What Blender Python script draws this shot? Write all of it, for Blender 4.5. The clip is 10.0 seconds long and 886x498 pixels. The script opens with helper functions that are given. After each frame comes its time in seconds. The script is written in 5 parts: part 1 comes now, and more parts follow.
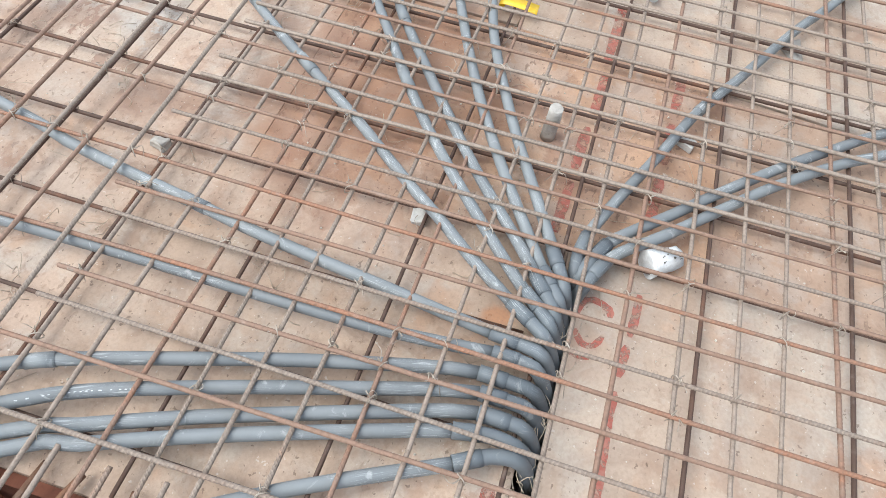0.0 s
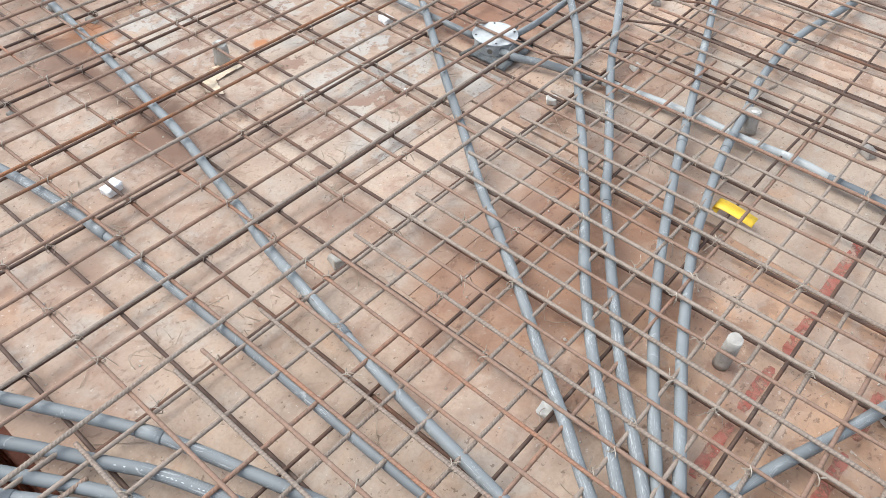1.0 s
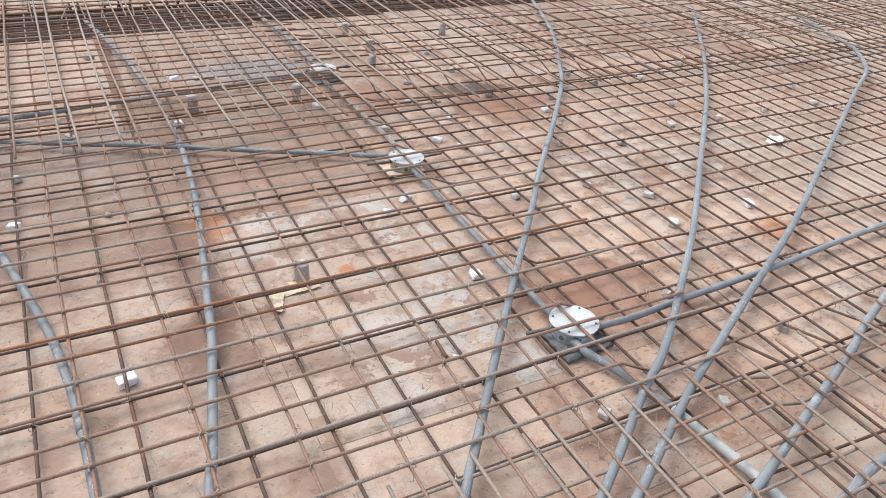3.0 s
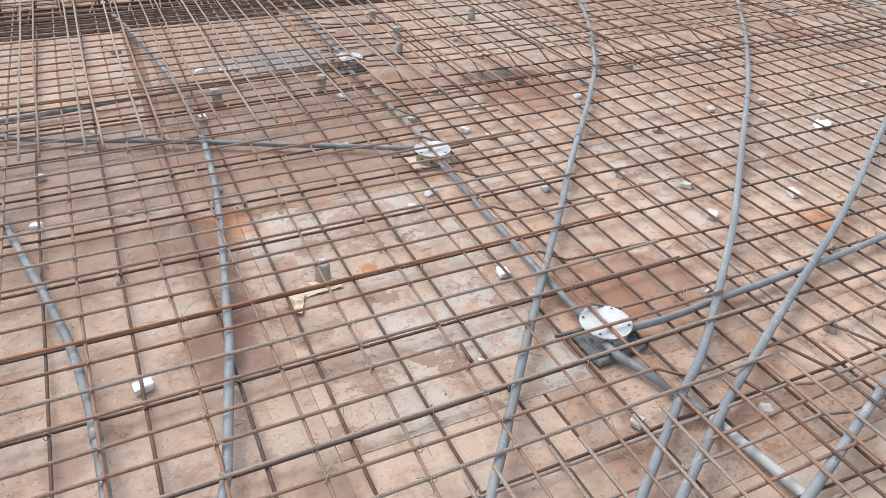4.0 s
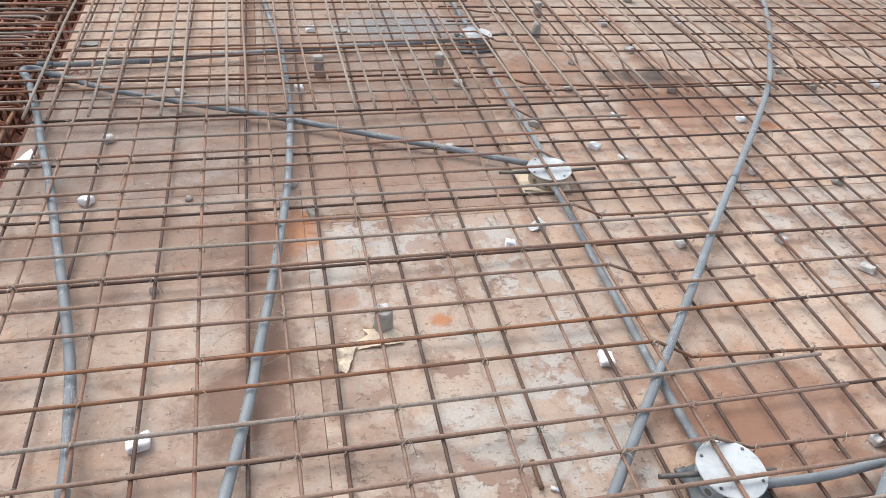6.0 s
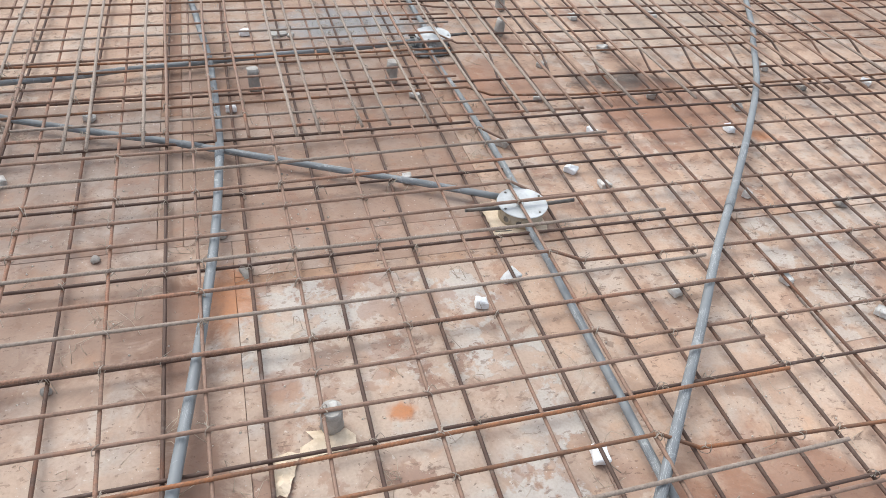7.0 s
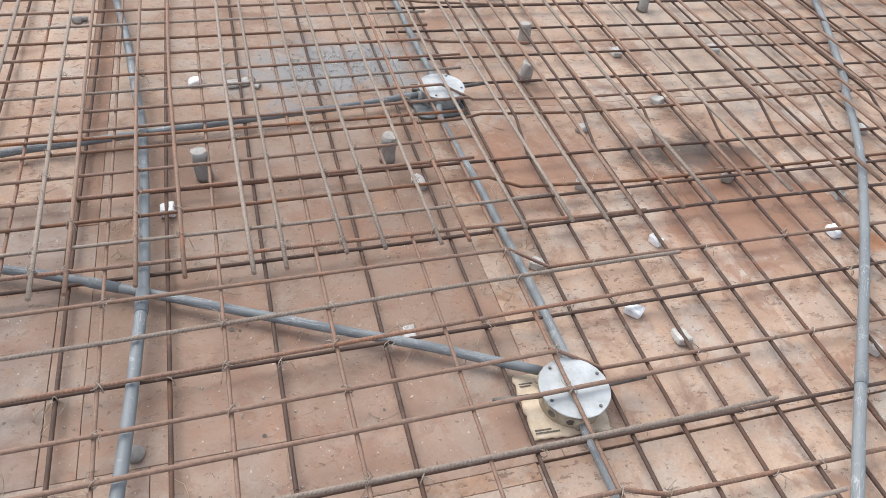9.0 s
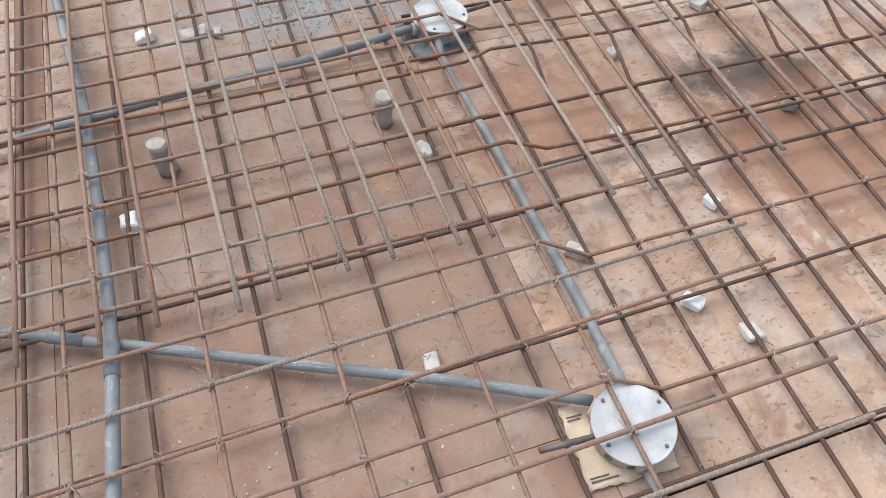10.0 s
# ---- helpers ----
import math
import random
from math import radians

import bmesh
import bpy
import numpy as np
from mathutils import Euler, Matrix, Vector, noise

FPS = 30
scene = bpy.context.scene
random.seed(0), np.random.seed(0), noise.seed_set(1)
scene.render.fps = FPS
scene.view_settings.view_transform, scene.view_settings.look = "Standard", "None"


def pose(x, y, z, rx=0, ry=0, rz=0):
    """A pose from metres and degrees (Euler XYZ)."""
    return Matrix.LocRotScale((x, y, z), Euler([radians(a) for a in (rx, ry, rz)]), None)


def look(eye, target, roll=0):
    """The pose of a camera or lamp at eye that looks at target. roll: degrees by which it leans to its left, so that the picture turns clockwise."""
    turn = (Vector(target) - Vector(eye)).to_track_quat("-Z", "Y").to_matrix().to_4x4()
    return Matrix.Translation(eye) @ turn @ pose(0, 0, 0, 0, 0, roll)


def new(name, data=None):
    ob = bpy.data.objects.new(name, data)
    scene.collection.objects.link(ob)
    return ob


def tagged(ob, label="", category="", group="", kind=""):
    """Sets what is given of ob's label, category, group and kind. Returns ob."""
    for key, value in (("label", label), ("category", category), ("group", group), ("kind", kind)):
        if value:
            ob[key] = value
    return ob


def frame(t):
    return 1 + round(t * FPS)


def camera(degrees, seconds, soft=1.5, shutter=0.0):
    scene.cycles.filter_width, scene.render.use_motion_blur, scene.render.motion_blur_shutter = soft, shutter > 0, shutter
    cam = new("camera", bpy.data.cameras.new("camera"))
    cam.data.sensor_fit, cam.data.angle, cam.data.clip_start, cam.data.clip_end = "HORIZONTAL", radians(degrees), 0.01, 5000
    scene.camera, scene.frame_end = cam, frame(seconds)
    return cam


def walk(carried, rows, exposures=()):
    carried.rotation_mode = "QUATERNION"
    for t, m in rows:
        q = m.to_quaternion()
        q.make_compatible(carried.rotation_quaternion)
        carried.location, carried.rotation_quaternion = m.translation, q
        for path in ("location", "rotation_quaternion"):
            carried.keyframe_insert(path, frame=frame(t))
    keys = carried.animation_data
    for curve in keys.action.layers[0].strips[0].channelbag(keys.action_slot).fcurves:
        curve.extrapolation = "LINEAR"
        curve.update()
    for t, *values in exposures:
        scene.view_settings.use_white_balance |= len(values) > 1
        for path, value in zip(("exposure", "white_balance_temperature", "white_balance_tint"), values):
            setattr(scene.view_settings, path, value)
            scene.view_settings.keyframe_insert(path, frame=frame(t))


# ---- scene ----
cam = camera(63.5, 10.0, soft=0.3)
PATH = [
    (0, (-1.845, -2.252, 1.176), (-0.703, -2.045, -0.453), 8.0),
    (0.5, (-1.742, -2.256, 1.196), (-0.685, -1.74, -0.421), 2.6),
    (0.7, (-1.707, -2.278, 1.219), (-0.63, -1.608, -0.328), 1.9),
    (1, (-1.665, -2.325, 1.215), (-0.597, -1.462, -0.239), 2.5),
    (1.5, (-1.56, -2.322, 1.229), (-0.561, -1.262, -0.142), 2.0),
    (2, (-1.412, -2.334, 1.27), (-0.458, -1.097, 0.022), 4.8),
    (2.5, (-1.307, -2.359, 1.298), (-0.481, -0.931, 0.168), 3.3),
    (2.7, (-1.236, -2.388, 1.307), (-0.403, -0.925, 0.227), 4.9),
    (3.8, (-1.097, -2.357, 1.306), (-0.28, -0.887, 0.224), 2.3),
    (4, (-1.086, -2.321, 1.297), (-0.348, -0.832, 0.183), 2.3),
    (4.5, (-1.061, -2.222, 1.289), (-0.372, -0.736, 0.141), 3.7),
    (5, (-0.994, -2.108, 1.268), (-0.457, -0.62, 0.044), 4.7),
    (5.2, (-0.963, -2.04, 1.265), (-0.447, -0.538, 0.049), 6.2),
    (6.3, (-0.825, -1.765, 1.26), (-0.414, -0.25, 0.02), 5.2),
    (6.5, (-0.811, -1.68, 1.257), (-0.355, -0.168, 0.029), 6.0),
    (7, (-0.752, -1.486, 1.243), (-0.238, -0.045, -0.046), 6.3),
    (7.5, (-0.664, -1.297, 1.219), (-0.263, 0.059, -0.196), 5.8),
    (8, (-0.592, -1.132, 1.232), (-0.197, 0.194, -0.213), 5.7),
    (8.5, (-0.596, -0.906, 1.221), (-0.015, 0.467, -0.112), 6.9),
    (9, (-0.587, -0.707, 1.199), (-0.067, 0.652, -0.174), 7.8),
    (9.5, (-0.522, -0.499, 1.189), (-0.141, 0.734, -0.338), 4.8),
    (10, (-0.491, -0.313, 1.188), (-0.058, 0.761, -0.443), 3.8),
]
walk(cam, [(t, look(eye, target, roll)) for t, eye, target, roll in PATH], [(0, 1.57, 6400, 5), (1, 1.50, 6450, 6), (2, 1.42, 6540, 8.5), (4, 1.31, 6580, 10), (7, 1.28, 6540, 8), (10, 1.23, 6560, 9)])

# ---- world, sun and exposure ----
world = bpy.data.worlds.new("world")
scene.world = world
world.use_nodes = True
wt = world.node_tree
sky = wt.nodes.new("ShaderNodeTexSky")
sky.sky_type, sky.sun_disc = "NISHITA", False
sky.sun_elevation, sky.sun_rotation = radians(55), radians(-30)
grey = wt.nodes.new("ShaderNodeHueSaturation")
grey.inputs["Saturation"].default_value = 0.42
wt.links.new(sky.outputs[0], grey.inputs["Color"])
wt.links.new(grey.outputs[0], wt.nodes["Background"].inputs[0])
wt.nodes["Background"].inputs[1].default_value = 0.142
lamp = new("sun", bpy.data.lights.new("sun", "SUN"))
lamp.data.energy, lamp.data.angle, lamp.data.color = 1.1, radians(45), (1.0, 0.96, 0.90)
lamp.matrix_world = look((-2.9, 5.0, 8.3), (0, 0, 0))

# ---- materials ----
def node_mat(name):
    m = bpy.data.materials.new(name)
    m.use_nodes = True
    return m, m.node_tree, m.node_tree.nodes["Principled BSDF"]


class Net:
    """Small helper to wire shader nodes."""
    def __init__(self, tree):
        self.t = tree

    def put(self, sock, v):
        if isinstance(v, bpy.types.NodeSocket):
            self.t.links.new(v, sock)
        elif v is not None:
            sock.default_value = v

    def math(self, op, a, b=None, clamp=False):
        n = self.t.nodes.new("ShaderNodeMath")
        n.operation, n.use_clamp = op, clamp
        self.put(n.inputs[0], a)
        self.put(n.inputs[1], b)
        return n.outputs[0]

    def noise(self, vec, scale, detail=5.0, rough=0.55, distort=0.0):
        n = self.t.nodes.new("ShaderNodeTexNoise")
        self.put(n.inputs["Vector"], vec)
        n.inputs["Scale"].default_value, n.inputs["Detail"].default_value = scale, detail
        n.inputs["Roughness"].default_value, n.inputs["Distortion"].default_value = rough, distort
        return n.outputs["Fac"]

    def ramp(self, v, lo, hi):
        n = self.t.nodes.new("ShaderNodeMapRange")
        n.interpolation_type = "SMOOTHSTEP"
        self.put(n.inputs["Value"], v)
        n.inputs["From Min"].default_value, n.inputs["From Max"].default_value = lo, hi
        return n.outputs["Result"]

    def mix(self, fac, a, b):
        n = self.t.nodes.new("ShaderNodeMix")
        n.data_type = "RGBA"
        self.put(n.inputs[0], fac)
        self.put(n.inputs[6], a if isinstance(a, bpy.types.NodeSocket) else (*a, 1))
        self.put(n.inputs[7], b if isinstance(b, bpy.types.NodeSocket) else (*b, 1))
        return n.outputs[2]

    def bump(self, height, strength, distance):
        n = self.t.nodes.new("ShaderNodeBump")
        n.inputs["Strength"].default_value, n.inputs["Distance"].default_value = strength, distance
        self.put(n.inputs["Height"], height)
        return n.outputs[0]

    def vec(self, op, a, b):
        n = self.t.nodes.new("ShaderNodeVectorMath")
        n.operation = op
        self.put(n.inputs[0], a)
        self.put(n.inputs[1], b)
        return n.outputs["Value"] if op in ("DISTANCE", "LENGTH") else n.outputs[0]

    def position(self):
        return self.t.nodes.new("ShaderNodeNewGeometry").outputs["Position"]

    def chance(self):
        return self.t.nodes.new("ShaderNodeObjectInfo").outputs["Random"]


# spots on the deck: x, y, radius, stretch along y, strength, kind (0 rust, 1 dark soot, 2 red clay, 3 cement grey, 4 damp brown)
SPOTS = [
    (-0.483, -0.59, 0.034, 0.8, 0.9, 0), (1.11, -0.94, 0.11, 1.0, 0.7, 0), (-0.845, -0.19, 0.11, 1.3, 0.8, 0), (-1.139, -2.245, 0.035, 1.0, 0.6, 0),
    (1.04, 0.31, 0.06, 0.8, 0.75, 0), (0.72, 0.75, 0.27, 0.5, 0.85, 1), (0.24, 0.78, 0.24, 0.9, 0.65, 2), (0.74, 0.50, 0.36, 0.75, 0.75, 2), (-0.62, -1.78, 0.50, 0.75, 0.55, 2), (-0.15, -1.85, 0.30, 0.8, 0.25, 2),
]
SPOTS += [
    (-1.25, -0.18, 0.48, 0.75, 0.45, 4),
    (0.08, -1.0, 0.17, 0.9, 0.6, 2), (0.25, -1.02, 0.32, 0.8, 0.7, 2), (-0.24, 1.36, 0.36, 0.62, 0.95, 3), (-0.97, -0.80, 0.16, 1.1, 0.85, 4), (-0.90, -0.66, 0.09, 1.5, 0.85, 4),
    (-0.95, -0.26, 0.12, 1.8, 0.8, 4), (-0.93, -0.48, 0.10, 1.7, 0.7, 4), (-1.36, -1.06, 0.07, 1.0, 0.5, 4), (-0.73, -0.49, 0.07, 0.8, 0.6, 2), (-0.83, -1.35, 0.09, 1.0, 0.5, 4), (-1.12, 0.04, 0.10, 0.8, 0.6, 4),
]


def deck_material(name, tone_a, tone_b, film, peel, damp, scabs):
    """Used formwork ply. film: pale grey cement film, peel: flakes come off, damp: brown clouds, scabs: small dark flecks."""
    m, t, b = node_mat(name)
    n = Net(t)
    pos, rnd = n.position(), n.chance()
    shift = t.nodes.new("ShaderNodeCombineXYZ")
    n.put(shift.inputs[0], n.math("MULTIPLY", rnd, 17.0))
    n.put(shift.inputs[2], n.math("MULTIPLY", rnd, 31.0))
    p = n.vec("ADD", pos, shift.outputs[0])
    broad = n.noise(p, 2.8, 6, 0.6, 0.5)
    col = n.mix(n.ramp(broad, 0.38, 0.62), tone_a, tone_b)
    # warm and grey drifts
    col = n.mix(n.math("MULTIPLY", n.ramp(n.noise(p, 5.0, 6, 0.65, 0.4), 0.50, 0.64), film), col, (0.44, 0.405, 0.362))
    col = n.mix(n.math("MULTIPLY", n.ramp(n.noise(p, 6.5, 5, 0.6, 0.7), 0.56, 0.72), 0.35), col, (0.50, 0.27, 0.15))
    cloud = n.noise(p, 3.3, 7, 0.66, 0.7)
    col = n.mix(n.math("MULTIPLY", n.ramp(cloud, 0.52, 0.68), damp), col, (0.20, 0.112, 0.078))
    col = n.mix(n.math("MULTIPLY", n.ramp(n.noise(p, 13.0, 8, 0.66, 0.6), 0.545, 0.62), damp * 0.75), col, (0.225, 0.13, 0.09))
    # cement film, partly flaked away to the brown face
    where = n.noise(p, 2.4, 3, 0.5, 0.0)
    keep = n.math("MULTIPLY", n.ramp(n.noise(p, 8.0, 8, 0.62, 0.2), 0.50, 0.545), n.ramp(where, 0.38, 0.52))
    col = n.mix(n.math("MULTIPLY", keep, peel), col, (0.465, 0.425, 0.385))
    bare = n.math("MULTIPLY", n.ramp(n.noise(p, 9.0, 9, 0.64, 0.25), 0.555, 0.585), n.ramp(n.noise(p, 3.4, 3, 0.5, 0.0), 0.40, 0.54))
    col = n.mix(n.math("MULTIPLY", bare, peel), col, (0.29, 0.185, 0.14))
    # brown stains with a sharp rim where water stood
    pool = n.math("MULTIPLY", n.ramp(n.noise(p, 4.4, 9, 0.64, 0.3), 0.545, 0.575), n.ramp(n.noise(p, 1.9, 3, 0.5, 0.0), 0.44, 0.56))
    col = n.mix(n.math("MULTIPLY", pool, damp), col, (0.30, 0.168, 0.115))
    # small flecks, drawn out along the sheet
    st = t.nodes.new("ShaderNodeMapping")
    n.put(st.inputs["Vector"], p)
    st.inputs["Scale"].default_value, st.inputs["Rotation"].default_value = (1.0, 1.9, 1.0), (0, 0, 0.5)
    fleck = n.ramp(n.noise(st.outputs[0], 40.0, 4, 0.58, 0.3), 0.605, 0.63)
    scab = n.math("MULTIPLY", fleck, n.ramp(n.noise(p, 4.5, 4, 0.55, 0.0), 0.40, 0.52))
    col = n.mix(n.math("MULTIPLY", scab, scabs), col, (0.165, 0.105, 0.078))
    speck = n.ramp(n.noise(p, 88.0, 3, 0.5, 0.0), 0.67, 0.70)
    col = n.mix(n.math("MULTIPLY", speck, 0.6), col, (0.12, 0.08, 0.06))
    grit = n.ramp(n.noise(p, 105.0, 3, 0.5, 0.0), 0.69, 0.72)
    col = n.mix(n.math("MULTIPLY", grit, 0.6), col, (0.60, 0.54, 0.48))
    flat = t.nodes.new("ShaderNodeSeparateXYZ")
    n.put(flat.inputs[0], pos)
    edge = n.noise(pos, 8.0, 8, 0.68, 0.6)
    for x, y, r, sy, k, kind in SPOTS:
        dx = n.math("SUBTRACT", flat.outputs[0], x)
        dy = n.math("DIVIDE", n.math("SUBTRACT", flat.outputs[1], y), sy)
        d = n.math("SQRT", n.math("ADD", n.math("MULTIPLY", dx, dx), n.math("MULTIPLY", dy, dy)))
        d = n.math("ADD", n.math("DIVIDE", d, r), n.math("MULTIPLY", n.math("SUBTRACT", edge, 0.5), 2.4))
        f = n.math("MULTIPLY", n.math("SUBTRACT", 1.0, n.ramp(d, 0.4, 1.1)), k)
        col = n.mix(f, col, ((0.44, 0.18, 0.075), (0.055, 0.047, 0.043), (0.27, 0.135, 0.085), (0.30, 0.302, 0.305), (0.19, 0.11, 0.078))[kind])
    fine = n.noise(p, 160.0, 3, 0.6, 0.0)
    col = n.mix(n.math("MULTIPLY", n.ramp(fine, 0.35, 0.75), 0.22), col, (0.20, 0.15, 0.12))
    n.put(b.inputs["Base Color"], col)
    n.put(b.inputs["Roughness"], n.math("ADD", n.math("MULTIPLY", broad, 0.25), 0.6))
    high = n.math("ADD", n.math("MULTIPLY", n.math("SUBTRACT", keep, bare), 0.6 * peel), n.math("ADD", n.math("MULTIPLY", fine, 0.35), n.math("MULTIPLY", broad, 1.2)))
    n.put(b.inputs["Normal"], n.bump(n.math("SUBTRACT", high, n.math("MULTIPLY", scab, 0.5)), 0.6, 0.0025))
    b.inputs["Specular IOR Level"].default_value = 0.25
    return m


DECK_PALE = deck_material("deck_pale_slurry", (0.475, 0.372, 0.298), (0.43, 0.325, 0.255), 0.8, 0.9, 0.5, 0.5)
DECK_SMEAR = deck_material("deck_smeared_ply", (0.45, 0.335, 0.258), (0.37, 0.26, 0.193), 0.55, 0.55, 0.6, 0.6)
DECK_CLEAN = deck_material("deck_light_ply", (0.505, 0.370, 0.280), (0.44, 0.302, 0.222), 0.45, 0.2, 0.5, 0.6)
DECK_WEST = deck_material("deck_west_ply", (0.45, 0.335, 0.26), (0.375, 0.265, 0.202), 0.45, 0.2, 0.5, 0.35)
DECK_MID = deck_material("deck_tan_ply", (0.48, 0.345, 0.26), (0.375, 0.25, 0.18), 0.5, 0.3, 0.7, 0.6)
DECK_BROWN = deck_material("deck_brown_film", (0.345, 0.238, 0.181), (0.278, 0.186, 0.138), 0.25, 0.10, 0.5, 0.22)
DECK_RED = deck_material("deck_red_brown", (0.49, 0.315, 0.212), (0.375, 0.228, 0.148), 0.2, 0.25, 0.6, 0.6)
DECK_NEAR = deck_material("deck_cream_ply", (0.50, 0.380, 0.298), (0.43, 0.318, 0.242), 0.45, 0.12, 0.35, 0.15)
DECK_BAND = deck_material("deck_red_plank", (0.28, 0.165, 0.112), (0.22, 0.128, 0.086), 0.1, 0.1, 0.4, 0.3)
DECK_MAUVE = deck_material("deck_grey_brown", (0.325, 0.243, 0.198), (0.268, 0.197, 0.158), 0.3, 0.12, 0.5, 0.3)
DECK_TAN = deck_material("deck_orange_tan", (0.425, 0.30, 0.224), (0.35, 0.24, 0.176), 0.35, 0.18, 0.55, 0.45)
DECK_GREY = deck_material("deck_pale_grey", (0.462, 0.366, 0.292), (0.41, 0.31, 0.24), 0.45, 0.1, 0.3, 0.1)


def steel_material(name, base, rust, ribs, amount):
    m, t, b = node_mat(name)
    n = Net(t)
    pos, rnd = n.position(), n.chance()
    u = t.nodes.new("ShaderNodeUVMap")
    sep = t.nodes.new("ShaderNodeSeparateXYZ")
    n.put(sep.inputs[0], u.outputs[0])
    patch = n.noise(pos, 9.0, 6, 0.65, 0.4)
    lvl = n.math("ADD", patch, n.math("MULTIPLY", n.math("SUBTRACT", rnd, 0.5), 0.32))
    col = n.mix(n.ramp(lvl, 0.62 - amount, 0.9 - amount), base, rust)
    col = n.mix(n.math("MULTIPLY", n.ramp(n.noise(pos, 140.0, 3, 0.6, 0.0), 0.4, 0.7), 0.4), col, (0.10, 0.065, 0.045))
    col = n.mix(n.math("MULTIPLY", n.ramp(n.noise(pos, 31.0, 4, 0.6, 0.0), 0.55, 0.75), 0.25), col, (0.36, 0.31, 0.27))
    b.inputs["Roughness"].default_value, b.inputs["Metallic"].default_value = 0.72, 0.15
    wave = n.math("SINE", n.math("ADD", n.math("MULTIPLY", sep.outputs[0], 2 * math.pi / 0.0075), n.math("MULTIPLY", sep.outputs[1], 2.0)))
    rib = n.math("MULTIPLY", n.math("MULTIPLY", n.ramp(wave, -0.2, 0.8), ribs), n.ramp(rnd, 0.2, 0.9))
    # grooves between the ribs are coloured darker to draw their shade
    groove_shade = n.math("MULTIPLY", n.math("SUBTRACT", n.math("MULTIPLY", n.ramp(rnd, 0.2, 0.9), ribs), rib), 0.24)
    col = n.mix(groove_shade, col, tuple(0.33 * c for c in base))
    n.put(b.inputs["Base Color"], col)
    n.put(b.inputs["Normal"], n.bump(n.math("ADD", rib, n.math("MULTIPLY", n.noise(pos, 220.0, 2, 0.5, 0.0), 0.7)), 0.6, 0.0015))
    return m


# rusty steel for low bars, its tone darkened for the shade beneath the mat
STEEL = steel_material("rebar_rusty_shaded", (0.085, 0.050, 0.038), (0.165, 0.074, 0.043), 0.3, 0.10)
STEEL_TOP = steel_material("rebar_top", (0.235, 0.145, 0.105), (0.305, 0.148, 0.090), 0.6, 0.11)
STEEL_GREY = steel_material("rebar_greyed", (0.270, 0.214, 0.175), (0.285, 0.172, 0.118), 1.0, 0.0)
STEEL_DULL = steel_material("rebar_cage_dull", (0.20, 0.13, 0.098), (0.27, 0.135, 0.082), 0.3, 0.1)
RUST = steel_material("rebar_orange_rust", (0.16, 0.08, 0.046), (0.30, 0.12, 0.05), 0.5, 0.18)
RUST_RED = steel_material("rebar_red_rust", (0.15, 0.052, 0.028), (0.30, 0.085, 0.034), 0.3, 0.22)


def simple_material(name, a, b2, scale, rough, bump=0.3, dist=0.002, metal=0.0, spec=0.4):
    m, t, b = node_mat(name)
    n = Net(t)
    pos = n.position()
    f = n.noise(pos, scale, 7, 0.62, 0.4)
    col = n.mix(n.ramp(f, 0.38, 0.64), a, b2)
    col = n.mix(n.math("MULTIPLY", n.ramp(n.noise(pos, scale * 6, 4, 0.6, 0.0), 0.58, 0.72), 0.35), col, tuple(c * 0.45 for c in a))
    n.put(b.inputs["Base Color"], col)
    b.inputs["Roughness"].default_value, b.inputs["Metallic"].default_value = rough, metal
    b.inputs["Specular IOR Level"].default_value = spec
    n.put(b.inputs["Normal"], n.bump(n.noise(pos, scale * 4, 5, 0.6, 0.0), bump, dist))
    return m


def pvc_material(name, a, b2, dust):
    m, t, b = node_mat(name)
    n = Net(t)
    pos, rnd = n.position(), n.chance()
    col = n.mix(n.ramp(n.noise(pos, 6.0, 5, 0.6, 0.5), 0.35, 0.68), a, b2)
    col = n.mix(n.math("MULTIPLY", n.ramp(n.noise(pos, 17.0, 8, 0.68, 1.5), 0.58, 0.66), dust), col, (0.50, 0.51, 0.50))
    # long pale scuffs along the pipe
    u = t.nodes.new("ShaderNodeUVMap")
    st = t.nodes.new("ShaderNodeMapping")
    n.put(st.inputs["Vector"], u.outputs[0])
    st.inputs["Scale"].default_value = (5.0, 1.1, 1.0)
    q = n.vec("ADD", st.outputs[0], pos)
    scuff = n.ramp(n.noise(q, 2.4, 5, 0.6, 0.6), 0.66, 0.74)
    vein = n.math("ABSOLUTE", n.math("SUBTRACT", n.noise(q, 2.0, 3, 0.5, 0.8), 0.5))
    vein = n.math("MULTIPLY", n.math("SUBTRACT", 1.0, n.ramp(vein, 0.006, 0.02)), n.ramp(n.noise(pos, 4.0, 3, 0.5, 0.0), 0.48, 0.6))
    col = n.mix(n.math("MULTIPLY", n.math("MAXIMUM", scuff, vein), 0.38), col, (0.62, 0.64, 0.64))
    col = n.mix(n.math("MULTIPLY", rnd, 0.18), col, (0.33, 0.36, 0.37))
    n.put(b.inputs["Base Color"], col)
    n.put(b.inputs["Roughness"], n.math("ADD", n.math("MULTIPLY", n.noise(pos, 30.0, 4, 0.6, 0.0), 0.3), 0.38))
    n.put(b.inputs["Normal"], n.bump(n.noise(pos, 90.0, 4, 0.6, 0.0), 0.2, 0.0008))
    b.inputs["Specular IOR Level"].default_value = 0.32
    return m


